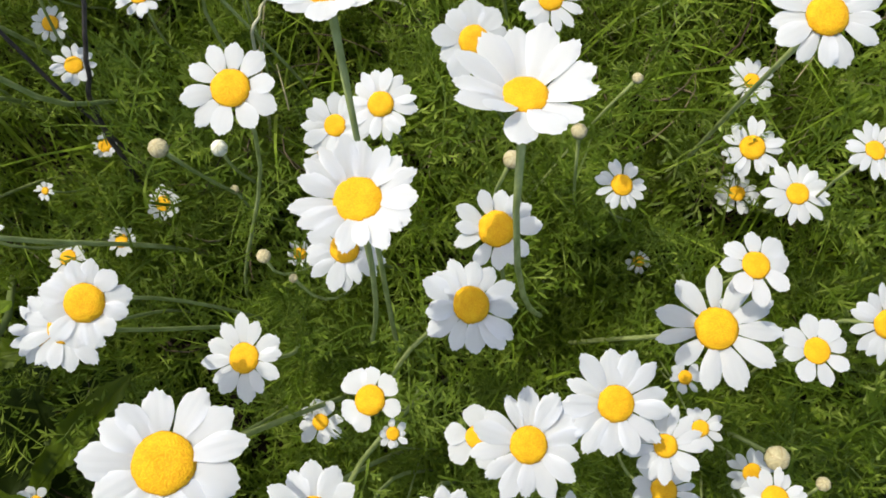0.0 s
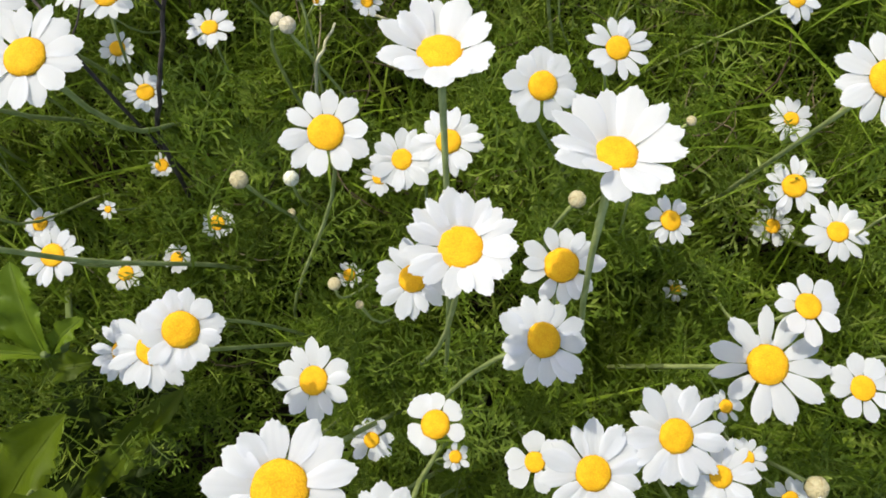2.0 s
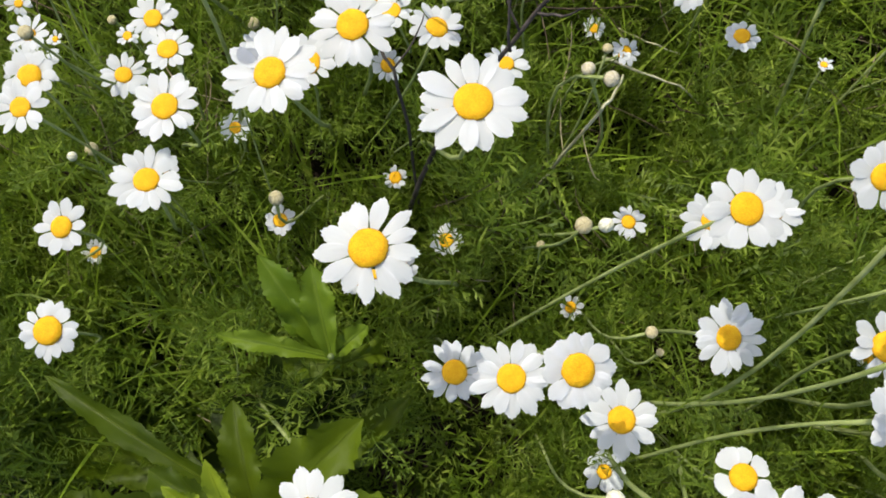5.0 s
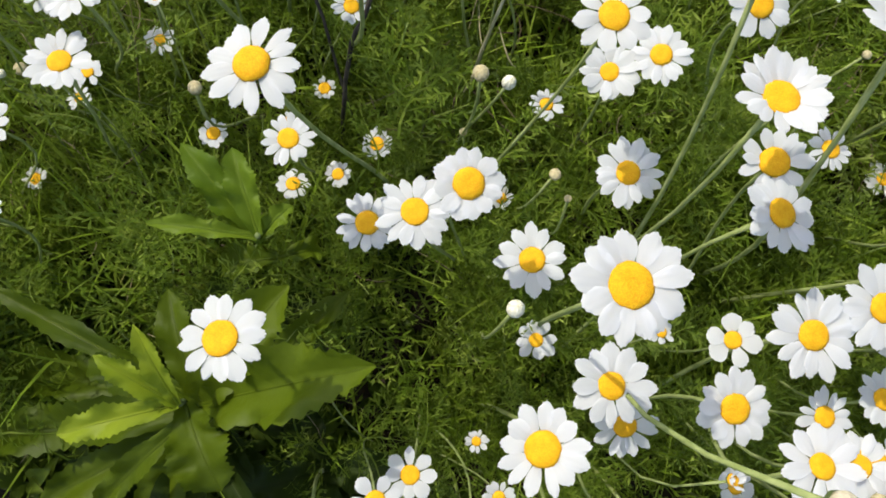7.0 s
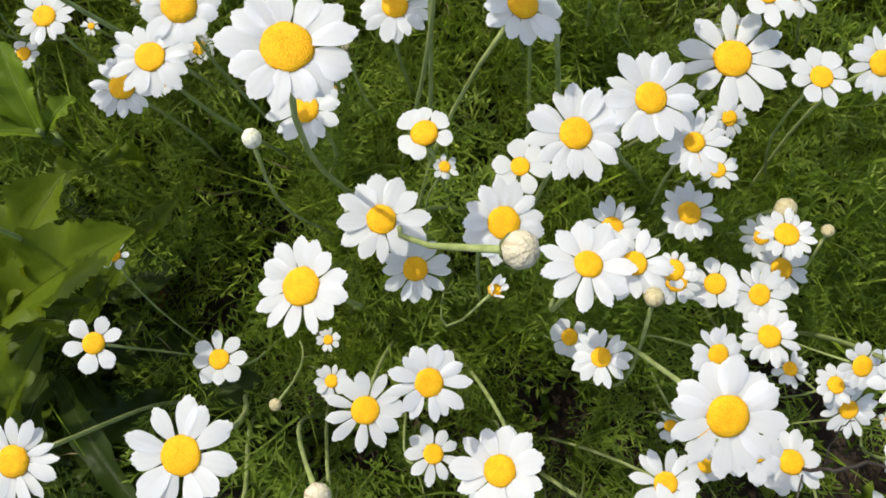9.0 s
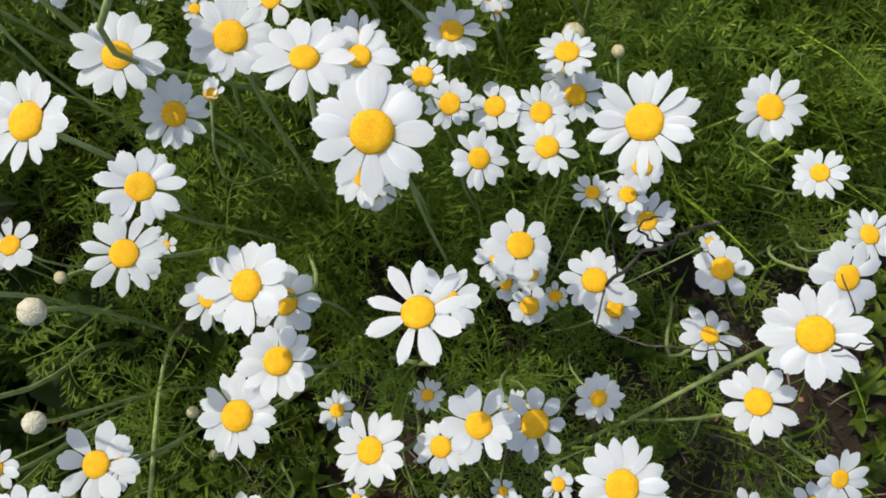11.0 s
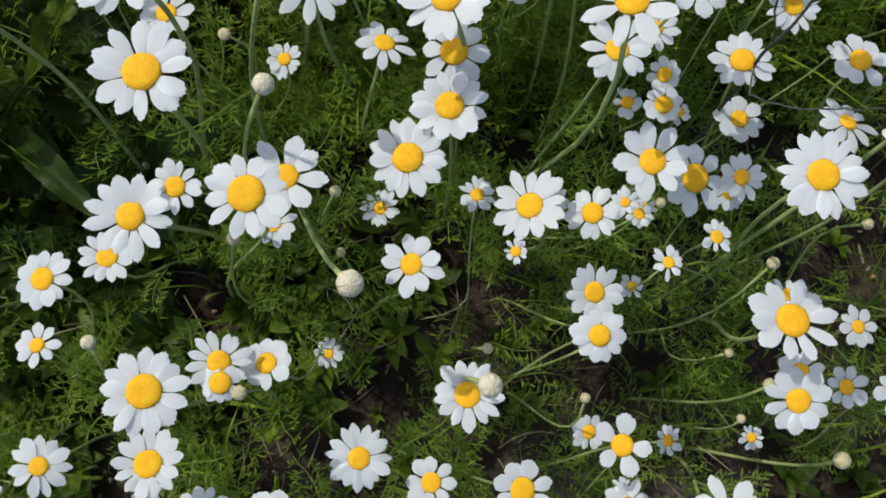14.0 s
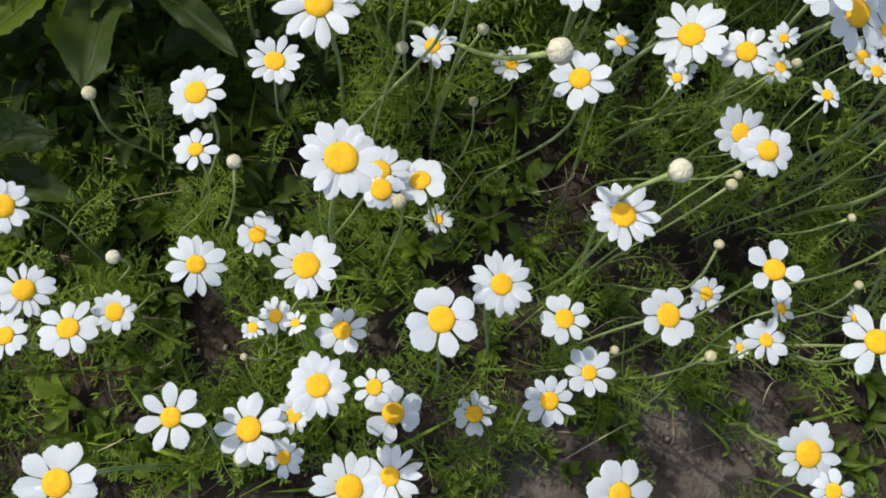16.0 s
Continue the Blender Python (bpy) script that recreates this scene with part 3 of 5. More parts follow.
def grass():
    r = random.Random(8)
    verts, quads, made = [], [], 0
    while made < 8200:
        x, y = r.uniform(-0.74, 0.66), r.uniform(-0.66, 0.7)
        if outside(x, y):
            continue
        tall = x < -0.15 and y > 0.0
        dense = 1.0 if tall else 0.9 if y > 0.06 else 0.6 if y > -0.06 else 0.16
        if r.random() > dense or r.random() < gap(x, y):
            continue
        made += 1
        h = r.uniform(0.05, 0.15) * (1.0 if y > 0.0 else 0.75) * (1.45 if (x < -0.16 or x > 0.12) and y > -0.05 and r.random() < 0.5 else 1.0)
        p = Vector((x, y, ground_height(x, y)))
        a = r.gauss(2.3, 0.75) if tall else r.uniform(0, 6.28)
        if tall or y < -0.06:
            h = min(h, 0.13 if tall else 0.06)
        h = max(0.03, clear(x, y, p.z + h, 0.02) - p.z)
        lean = Vector((math.cos(a), math.sin(a), 0)) * h * r.uniform(0.15, 0.75)
        side = Vector((-math.sin(a), math.cos(a), r.uniform(-0.3, 0.3))) * r.uniform(0.0005, 0.0014)
        k = len(verts)
        for j in range(6):
            t = j / 5
            c = p + Vector((0, 0, h)) * (t - 0.22 * t * t) + lean * t * t
            w = side * (1.0 - t ** 2.2 * 0.95)
            verts.extend((c - w, c + w))
        quads.extend((k + 2 * j, k + 2 * j + 1, k + 2 * j + 3, k + 2 * j + 2) for j in range(5))
    for k in range(16000):
        a, d = r.uniform(0, 6.28), 0.5 + 0.95 * r.random() ** 1.4
        x, y = -0.04 + d * math.cos(a), 0.01 + d * math.sin(a)
        if noise.noise((x * 6, y * 6, 51)) < -0.15 + 0.25 * (d - 0.6):
            continue
        p, h, b = Vector((x, y, ground_height(x, y))), r.uniform(0.03, 0.11), r.uniform(0, 6.28)
        lean = Vector((math.cos(b), math.sin(b), 0)) * h * r.uniform(0.2, 0.8)
        side = Vector((-math.sin(b), math.cos(b), r.uniform(-0.3, 0.3))) * r.uniform(0.001, 0.0025)
        k = len(verts)
        for j in range(4):
            t = j / 3
            c = p + Vector((0, 0, h)) * (t - 0.22 * t * t) + lean * t * t
            w = side * (1.0 - t ** 2.2 * 0.95)
            verts.extend((c - w, c + w))
        quads.extend((k + 2 * j, k + 2 * j + 1, k + 2 * j + 3, k + 2 * j + 2) for j in range(3))
    tagged(new("grass", bulk("grass", [tuple(v) for v in verts], quads, GRASS)), "thin green grass blades among the daisies", "grass", kind="stuff")


def litter():
    r = random.Random(9)
    verts, quads = [], []
    for i in range(7000):
        x, y = r.uniform(-0.6, 0.55), r.uniform(-0.56, 0.52)
        z = ground_height(x, y)
        k = len(verts)
        a = r.uniform(0, 6.28)
        d = Vector((math.cos(a), math.sin(a), r.uniform(-0.2, 0.35)))
        s = Vector((-math.sin(a), math.cos(a), r.uniform(-0.5, 0.5)))
        if i % 3:
            n, w = r.uniform(0.0012, 0.004), r.uniform(0.0012, 0.0035)
        else:
            n, w = r.uniform(0.006, 0.02), r.uniform(0.0004, 0.0011)
        c = Vector((x, y, z + r.uniform(0.0, 0.0025)))
        t = Vector((0, 0, min(n, w) * r.uniform(0.5, 1.0)))
        for e, f in ((-1, -1), (1, -0.8), (0.9, 1), (-0.9, 0.9)):
            verts.append(c + d * n * e * 0.5 + s * w * f * 0.5)
        for e, f in ((-0.6, -0.6), (0.6, -0.5), (0.6, 0.6), (-0.5, 0.6)):
            verts.append(c + d * n * e * 0.5 + s * w * f * 0.5 + t)
        quads.extend(((k + 4, k + 5, k + 6, k + 7), (k, k + 1, k + 5, k + 4), (k + 1, k + 2, k + 6, k + 5), (k + 2, k + 3, k + 7, k + 6), (k + 3, k, k + 4, k + 7)))
    tagged(new("soil_litter", bulk("soil_litter", [tuple(v) for v in verts], quads, LITTER)), "crumbs of soil and dry brown plant litter", "litter", kind="stuff")


def straw():
    """Thin dry stalks and shrivelled blades lying among the leaves."""
    r = random.Random(31)
    verts, quads, made = [], [], 0
    while made < 1900:
        x, y = r.uniform(-0.6, 0.55), r.uniform(-0.5, 0.55)
        if outside(x, y) or noise.noise((x * 8, y * 8, 41)) < -0.1 or r.random() > (1.0 if y > 0.09 else 0.35):
            continue
        made += 1
        a, n = r.uniform(0, 6.28), r.uniform(0.008, 0.036) * (1.5 if y > 0.09 else 1.0)
        c = Vector((x, y, ground_height(x, y) + r.uniform(0.003, 0.075) + (r.uniform(0.0, 0.05) if y > 0.09 else 0.0)))
        d = Vector((math.cos(a), math.sin(a), r.gauss(0, 0.35))) * n
        bow = Vector((r.gauss(0, 0.1), r.gauss(0, 0.1), r.gauss(0, 0.12))) * n
        side = Vector((-math.sin(a), math.cos(a), r.gauss(0, 0.6))) * r.uniform(0.0002, 0.0006)
        k = len(verts)
        for j in range(5):
            t = j / 4 - 0.5
            q = c + d * t + bow * (1 - 4 * t * t)
            w = side * (1.0 - 1.2 * abs(t))
            verts.extend((q - w, q + w, q + Vector((0, 0, w.length))))
        for j in range(4):
            b = k + 3 * j
            quads.extend(((b, b + 1, b + 4, b + 3), (b + 1, b + 2, b + 5, b + 4), (b + 2, b, b + 3, b + 5)))
    tagged(new("dry_straw", bulk("dry_straw", [tuple(v) for v in verts], quads, DRY)), "thin dry straw-brown stalks lying among the leaves", "straw", kind="stuff")


litter()


# ---- broad-leaved weeds and dead twigs ----
def blade(owner, a, b, wide, arch, seed, label="", material=None, teeth=1.0):
    """A broad toothed leaf from a to b with a folded midrib and a wavy edge."""
    r = random.Random(seed)
    a, b = Vector(a), Vector(b)
    along, across = 38, 9
    d = b - a
    s = d.cross(Vector((0, 0, 1))).normalized()
    up = s.cross(d).normalized()
    verts, faces = [], []
    ph = r.uniform(0, 6)
    for j in range(along):
        t = j / (along - 1)
        w = wide * 0.5 * (0.14 + 0.86 * math.sin(math.pi * min(1.0, 0.05 + 0.93 * t ** 1.35)) ** 0.8)
        if t > 0.86:
            w *= math.sqrt(max(0.03, 1 - ((t - 0.86) / 0.14) ** 2))
        tooth = 1 + teeth * ((0.10 if j % 2 else -0.05) * (0.35 + t) * r.uniform(0.4, 1.6) + 0.10 * math.sin(t * 19 + ph * 2))
        for i in range(across):
            u = i / (across - 1) * 2 - 1
            edge = tooth if abs(u) > 0.9 else 1.0
            z = arch * math.sin(math.pi * t * 0.85) + abs(u) * w * 0.72 + u * u * 0.42 * w * math.sin(t * 17 + ph + u * 2.5) + 0.16 * w * abs(u) * math.sin(abs(u) * 4 - t * 26)
            verts.append(a + d * t + s * (u * w * edge) + up * z)
    for j in range(along - 1):
        for i in range(across - 1):
            k = j * across + i
            faces.append((k, k + 1, k + across + 1, k + across))
    at = owner.location
    leaf = part("leaf", mesh("leaf", [v - at for v in verts], faces, material or BROAD), owner, None, label)
    rib = [a + d * t + up * (arch * math.sin(math.pi * t * 0.85) + 0.0001) - at for t in np.linspace(0, 0.97, 22)]
    part("midrib", tube(rib, [0.00065 * (1.1 - 0.9 * i / 21) for i in range(22)], 5, "midrib", material or BROAD), leaf)


def weed(base, crown, label, leaves, teeth=1.0, young=False):
    ob = thing("broadleaf_weed", Vector(base), label, "weed", "weeds among the daisies")
    c = Vector(crown)
    part("stem", tube([p - ob.location for p in bezier(ob.location, ob.location + Vector((0, 0, 0.05)), c - Vector((0, 0, 0.05)), c, 7)], [0.0019, 0.0019, 0.0018, 0.0017, 0.0016, 0.0015, 0.0013], 8, "stem", CUP), ob)
    for k, (tip, wide, arch, low) in enumerate(leaves):
        start = c - Vector((0, 0, low))
        fresh = low < (0.02 if young else 0.0005) and wide < 0.013
        blade(ob, start, tip, wide, arch, k + int(abs(crown[0]) * 1000), "young yellow-green leaf" if fresh else "", (LIT if young else YOUNG) if fresh else SHADED_WEED if teeth < 0.5 else None, teeth)
    return ob


weed((-0.252, -0.034, 0.02), (-0.183, -0.048, 0.200), "broad-leaved green weed with wavy toothed leaves", (((-0.109, -0.030, 0.235), 0.025, 0.006, 0.030), ((-0.146, 0.000, 0.200), 0.025, 0.010, 0.030), ((-0.131, 0.010, 0.120), 0.014, 0.008, 0.100), ((-0.227, -0.034, 0.170), 0.013, 0.008, 0.020), ((-0.224, -0.062, 0.200), 0.011, 0.006, 0.000), ((-0.165, -0.078, 0.190), 0.022, 0.008, 0.010), ((-0.231, -0.095, 0.120), 0.012, 0.010, 0.040), ((-0.325, -0.035, 0.050), 0.024, 0.012, 0.090), ((-0.284, -0.005, 0.150), 0.010, 0.008, 0.050), ((-0.197, -0.021, 0.220), 0.008, 0.004, 0.000), ((-0.148, -0.043, 0.170), 0.009, 0.008, 0.030), ((-0.220, -0.107, 0.090), 0.020, 0.010, 0.070), ((-0.307, -0.073, 0.090), 0.022, 0.008, 0.080), ((-0.275, -0.102, 0.080), 0.018, 0.008, 0.090), ((-0.211, -0.033, 0.215), 0.009, 0.004, 0.000), ((-0.201, -0.003, 0.170), 0.014, 0.006, 0.030)))
weed((-0.222, 0.070, 0.03), (-0.164, 0.019, 0.190), "low green weed with long toothed leaves", (((-0.209, 0.021, 0.185), 0.0075, 0.005, 0.004), ((-0.198, 0.053, 0.192), 0.0125, 0.005, 0.008), ((-0.191, 0.041, 0.190), 0.0105, 0.005, 0.012), ((-0.177, 0.052, 0.195), 0.0120, 0.004, 0.002), ((-0.152, 0.033, 0.185), 0.0080, 0.005, 0.006), ((-0.189, 0.014, 0.130), 0.015, 0.006, 0.050), ((-0.149, 0.026, 0.120), 0.011, 0.006, 0.050)), young=True)
# Weeds with teeth below 0.5 take the leaf colour with shade put in.
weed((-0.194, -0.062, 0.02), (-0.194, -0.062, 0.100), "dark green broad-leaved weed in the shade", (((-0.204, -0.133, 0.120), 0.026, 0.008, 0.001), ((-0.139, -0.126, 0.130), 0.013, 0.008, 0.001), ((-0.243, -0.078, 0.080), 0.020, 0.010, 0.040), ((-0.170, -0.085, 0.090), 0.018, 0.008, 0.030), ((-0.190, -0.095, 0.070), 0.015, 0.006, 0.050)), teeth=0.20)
weed((-0.278, -0.137, 0.02), (-0.278, -0.137, 0.070), "low weed with blunt green leaves darkened for shade", (((-0.226, -0.140, 0.090), 0.024, 0.006, 0.001), ((-0.217, -0.168, 0.080), 0.016, 0.006, 0.020), ((-0.245, -0.102, 0.070), 0.020, 0.008, 0.030), ((-0.254, -0.176, 0.050), 0.015, 0.006, 0.030)), teeth=0.20)
weed((-0.250, -0.089, 0.02), (-0.250, -0.089, 0.060), "leafy weed close to the soil, darkened for shade", (((-0.268, -0.080, 0.080), 0.022, 0.008, 0.001), ((-0.225, -0.078, 0.090), 0.018, 0.006, 0.001), ((-0.229, -0.098, 0.060), 0.012, 0.005, 0.010), ((-0.254, -0.127, 0.070), 0.020, 0.006, 0.010), ((-0.276, -0.105, 0.060), 0.018, 0.006, 0.020)), teeth=0.20)
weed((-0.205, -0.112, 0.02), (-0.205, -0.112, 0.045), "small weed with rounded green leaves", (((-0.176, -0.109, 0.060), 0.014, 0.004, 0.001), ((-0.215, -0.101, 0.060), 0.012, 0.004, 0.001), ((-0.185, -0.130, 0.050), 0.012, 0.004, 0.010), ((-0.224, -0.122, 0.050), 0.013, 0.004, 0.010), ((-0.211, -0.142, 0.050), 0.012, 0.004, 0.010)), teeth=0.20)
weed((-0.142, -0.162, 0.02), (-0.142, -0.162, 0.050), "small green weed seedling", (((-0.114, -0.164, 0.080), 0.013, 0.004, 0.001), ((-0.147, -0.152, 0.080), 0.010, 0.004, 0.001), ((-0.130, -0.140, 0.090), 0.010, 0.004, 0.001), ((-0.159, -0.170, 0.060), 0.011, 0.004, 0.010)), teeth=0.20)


weed((-0.188, -0.022, 0.02), (-0.188, -0.022, 0.075), "shade-darkened weed with long smooth leaves lying over the soil", (((-0.232, -0.010, 0.075), 0.026, 0.010, 0.010), ((-0.196, 0.030, 0.085), 0.024, 0.010, 0.008), ((-0.140, -0.018, 0.080), 0.026, 0.012, 0.012), ((-0.205, -0.075, 0.085), 0.027, 0.012, 0.006), ((-0.160, -0.064, 0.065), 0.024, 0.010, 0.020), ((-0.150, 0.018, 0.060), 0.020, 0.008, 0.020), ((-0.236, -0.050, 0.060), 0.022, 0.008, 0.020)), teeth=0.15)
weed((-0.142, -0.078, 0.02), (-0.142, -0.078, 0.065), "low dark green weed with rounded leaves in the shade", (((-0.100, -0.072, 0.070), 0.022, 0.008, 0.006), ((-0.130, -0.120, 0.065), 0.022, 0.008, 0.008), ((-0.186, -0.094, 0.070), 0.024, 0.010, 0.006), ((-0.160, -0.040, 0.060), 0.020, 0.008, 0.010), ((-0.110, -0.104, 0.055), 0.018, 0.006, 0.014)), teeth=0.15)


dry = thing("dead_leaf", Vector((-0.167, -0.027, ground_height(-0.167, -0.027))), "curled orange-brown dead leaf lying on the soil", "leaf")
blade(dry, (-0.167, -0.027, 0.026), (-0.165, -0.006, 0.042), 0.0115, 0.006, 3, "", BROWN, 0.3)


def twig(label, runs, thick, material=None):
    """A dead branching twig: runs of points, the first one its main stem."""
    at = Vector(runs[0][0])
    ob = thing("dead_twig", at, label, "twig")
    for k, pts in enumerate(runs):
        p = [Vector(q) - at for q in pts]
        fine = []
        for a, b in zip(p, p[1:]):
            fine.extend(a.lerp(b, f) + Vector((rng.gauss(0, 0.0003), rng.gauss(0, 0.0003), 0)) for f in (0, 0.34, 0.67))
        fine.append(p[-1])
        w = thick if k == 0 else thick * 0.5
        part("branch" if k else "stem", tube(fine, [w * (1.1 - 0.6 * i / len(fine)) for i in range(len(fine))], 6, "twig", material or TWIG), ob)
    return ob


twig("dark dead branching twig leaning over the daisies", (((-0.150, 0.098, 0.050), (-0.144, 0.106, 0.120), (-0.138, 0.112, 0.170), (-0.129, 0.120, 0.195), (-0.124, 0.127, 0.210), (-0.115, 0.135, 0.235), (-0.105, 0.146, 0.258), (-0.094, 0.153, 0.290), (-0.088, 0.160, 0.305)), ((-0.116, 0.132, 0.236), (-0.118, 0.135, 0.245), (-0.119, 0.141, 0.253), (-0.120, 0.143, 0.262)), ((-0.113, 0.137, 0.240), (-0.120, 0.145, 0.248), (-0.125, 0.155, 0.256)), ((-0.109, 0.141, 0.249), (-0.101, 0.140, 0.251), (-0.094, 0.143, 0.254))), 0.00115)
twig("thin dark dead twig among the grass", (((-0.140, 0.105, 0.050), (-0.150, 0.118, 0.180), (-0.157, 0.128, 0.212), (-0.168, 0.142, 0.214), (-0.181, 0.157, 0.220), (-0.195, 0.166, 0.242), (-0.202, 0.174, 0.255)), ((-0.157, 0.128, 0.212), (-0.150, 0.138, 0.220), (-0.148, 0.146, 0.226))), 0.0008)
twig("grey dead twig with curling thin side shoots", (((0.119, -0.103, 0.060), (0.112, -0.112, 0.130), (0.105, -0.112, 0.205), (0.107, -0.111, 0.218), (0.111, -0.109, 0.232), (0.114, -0.109, 0.245), (0.116, -0.109, 0.258), (0.117, -0.110, 0.272), (0.115, -0.113, 0.285)), ((0.113, -0.110, 0.250), (0.107, -0.109, 0.254), (0.103, -0.107, 0.259), (0.103, -0.106, 0.263), (0.104, -0.106, 0.268), (0.106, -0.107, 0.272)), ((0.107, -0.111, 0.210), (0.105, -0.104, 0.220), (0.103, -0.100, 0.230), (0.100, -0.097, 0.240), (0.099, -0.095, 0.250)), ((0.104, -0.114, 0.200), (0.099, -0.125, 0.203), (0.102, -0.129, 0.206), (0.108, -0.132, 0.208), (0.114, -0.135, 0.211), (0.121, -0.137, 0.214), (0.128, -0.139, 0.217), (0.134, -0.140, 0.219), (0.139, -0.139, 0.222), (0.146, -0.137, 0.225)), ((0.146, -0.137, 0.225), (0.153, -0.138, 0.231), (0.155, -0.140, 0.237), (0.156, -0.141, 0.243), (0.158, -0.139, 0.250), (0.156, -0.137, 0.256), (0.153, -0.134, 0.262), (0.149, -0.127, 0.268)), ((0.147, -0.145, 0.258), (0.150, -0.145, 0.263), (0.153, -0.145, 0.268))), 0.0007)
twig("pale dry bent plant stem among the grass", (((-0.088, 0.122, 0.060), (-0.081, 0.127, 0.110), (-0.072, 0.135, 0.185), (-0.068, 0.142, 0.190), (-0.065, 0.151, 0.188)),), 0.0009, STRAW)
twig("pale dry fallen grass stalk", (((-0.062, 0.189, 0.120), (-0.044, 0.182, 0.125), (-0.022, 0.180, 0.120), (-0.006, 0.181, 0.100)),), 0.0007, STRAW)
twig("thin straw-coloured dry grass stalk", (((-0.053, 0.216, 0.100), (-0.039, 0.206, 0.110), (-0.021, 0.202, 0.110)),), 0.0006, STRAW)

# ---- daisies and buds ----
daisy(0.0158, 0.0566, 0.3282, 0.0332, 0.0093, petals=13, full=1.15, spin=97, foot=(0.048, 0.039), cup=0.50, lean=(0.00, 0.45))
daisy(-0.0160, 0.0363, 0.3275, 0.0259, 0.0096, petals=17, full=1.22, foot=(-0.034, 0.023), cup=0.45, lean=(0.00, 0.18))
daisy(-0.0497, 0.0709, 0.2947, 0.0239, 0.0093, petals=10, full=0.90, spin=82, foot=(-0.097, 0.043))
daisy(-0.0191, 0.0881, 0.2360, 0.0226, 0.0082, petals=16, full=1.20, foot=(-0.021, 0.125))
daisy(-0.0347, 0.0857, 0.2229, 0.0236, 0.0073, full=1.20, foot=(-0.033, 0.086))
daisy(-0.0294, 0.0433, 0.2351, 0.0256, 0.0088, full=1.20, foot=(-0.016, 0.058))
daisy(0.0149, 0.0458, 0.2524, 0.0251, 0.0104, petals=12, full=0.90, foot=(0.031, 0.017))
daisy(0.0069, 0.0220, 0.2761, 0.0261, 0.0094, petals=13, full=1.20, foot=(-0.027, -0.012))
daisy(-0.0868, 0.0222, 0.2789, 0.0228, 0.0097, petals=12, full=1.25, foot=(-0.072, 0.032))
daisy(-0.1022, 0.0183, 0.2549, 0.0258, 0.0091, full=1.20, foot=(-0.075, 0.034))
daisy(-0.0601, 0.0113, 0.2263, 0.0269, 0.0094, petals=12, spin=93, foot=(-0.073, 0.030))
daisy(-0.0502, -0.0119, 0.3259, 0.0298, 0.0113, petals=13, full=1.20, spin=68, foot=(-0.034, 0.004))
daisy(-0.0210, -0.0012, 0.2357, 0.0209, 0.0090, petals=6, full=0.90, foot=(-0.010, 0.016))
daisy(0.0216, -0.0122, 0.2647, 0.0290, 0.0096, petals=14, full=1.15, spin=88, foot=(0.022, -0.027))
daisy(0.0440, -0.0020, 0.2642, 0.0303, 0.0095, petals=13, full=1.10, spin=98, foot=(0.099, 0.017))
daisy(0.0780, 0.0189, 0.2419, 0.0361, 0.0123, petals=11, full=0.82, spin=95, foot=(0.053, 0.025))
daisy(0.0859, 0.0353, 0.2541, 0.0223, 0.0079, petals=8, full=0.90, spin=3, foot=(0.114, 0.069))
daisy(0.1069, 0.0127, 0.2404, 0.0212, 0.0078, petals=8, full=0.95, spin=101, foot=(0.159, 0.016))
daisy(0.0584, -0.0129, 0.2558, 0.0217, 0.0063, foot=(0.090, 0.001))
daisy(0.0651, -0.0275, 0.2256, 0.0217, 0.0079, foot=(0.078, 0.001))
daisy(0.0890, 0.0067, 0.1701, 0.0133, 0.0053, foot=(0.107, 0.019))
daisy(0.0629, 0.0731, 0.1952, 0.0193, 0.0079, foot=(0.113, 0.083))
daisy(0.1168, 0.0923, 0.1769, 0.0237, 0.0095, foot=(0.151, 0.100))
daisy(-0.0211, 0.0731, 0.3394, 0.0265, 0.0094, full=1.20, foot=(-0.019, 0.015), cup=0.50, lean=(-0.05, 0.42))
daisy(0.0089, 0.1001, 0.2555, 0.0241, 0.0090, petals=9, full=1.15, foot=(0.050, 0.102))
daisy(0.0870, 0.0848, 0.3033, 0.0269, 0.0097, foot=(0.112, 0.107))
daisy(0.1310, 0.1317, 0.1442, 0.0210, 0.0067, foot=(0.146, 0.159))
daisy(0.1351, 0.0917, 0.1072, 0.0216, 0.0076, foot=(0.154, 0.112))
daisy(0.1311, 0.0736, 0.1802, 0.0255, 0.0084, foot=(0.160, 0.096))
daisy(-0.1185, 0.0185, 0.2318, 0.0231, 0.0085, foot=(-0.124, 0.042))
daisy(0.0096, -0.0118, 0.2314, 0.0196, 0.0064, petals=6, full=0.90, spin=104, foot=(0.014, -0.001))
daisy(0.0300, 0.1090, 0.2640, 0.0202, 0.0073, foot=(0.084, 0.132))
daisy(-0.1373, 0.1211, 0.1868, 0.0175, 0.0068, foot=(-0.165, 0.133))
daisy(0.0893, 0.0607, 0.1041, 0.0123, 0.0054, foot=(0.100, 0.059))
daisy(-0.0147, -0.0109, 0.2301, 0.0099, 0.0041, foot=(0.002, -0.026))
daisy(-0.1270, 0.0889, 0.2948, 0.0328, 0.0111, petals=13, spin=75, foot=(-0.150, 0.144))
daisy(-0.1703, 0.1282, 0.2455, 0.0314, 0.0111, foot=(-0.183, 0.160))
daisy(-0.1883, 0.1235, 0.2181, 0.0219, 0.0099, foot=(-0.201, 0.137))
daisy(-0.1479, 0.0429, 0.3040, 0.0284, 0.0103, petals=13, spin=83, foot=(-0.115, 0.070))
daisy(-0.1921, 0.1028, 0.2559, 0.0324, 0.0109, full=1.25, foot=(-0.197, 0.144))
daisy(-0.1430, 0.1453, 0.2172, 0.0228, 0.0087, foot=(-0.170, 0.150))
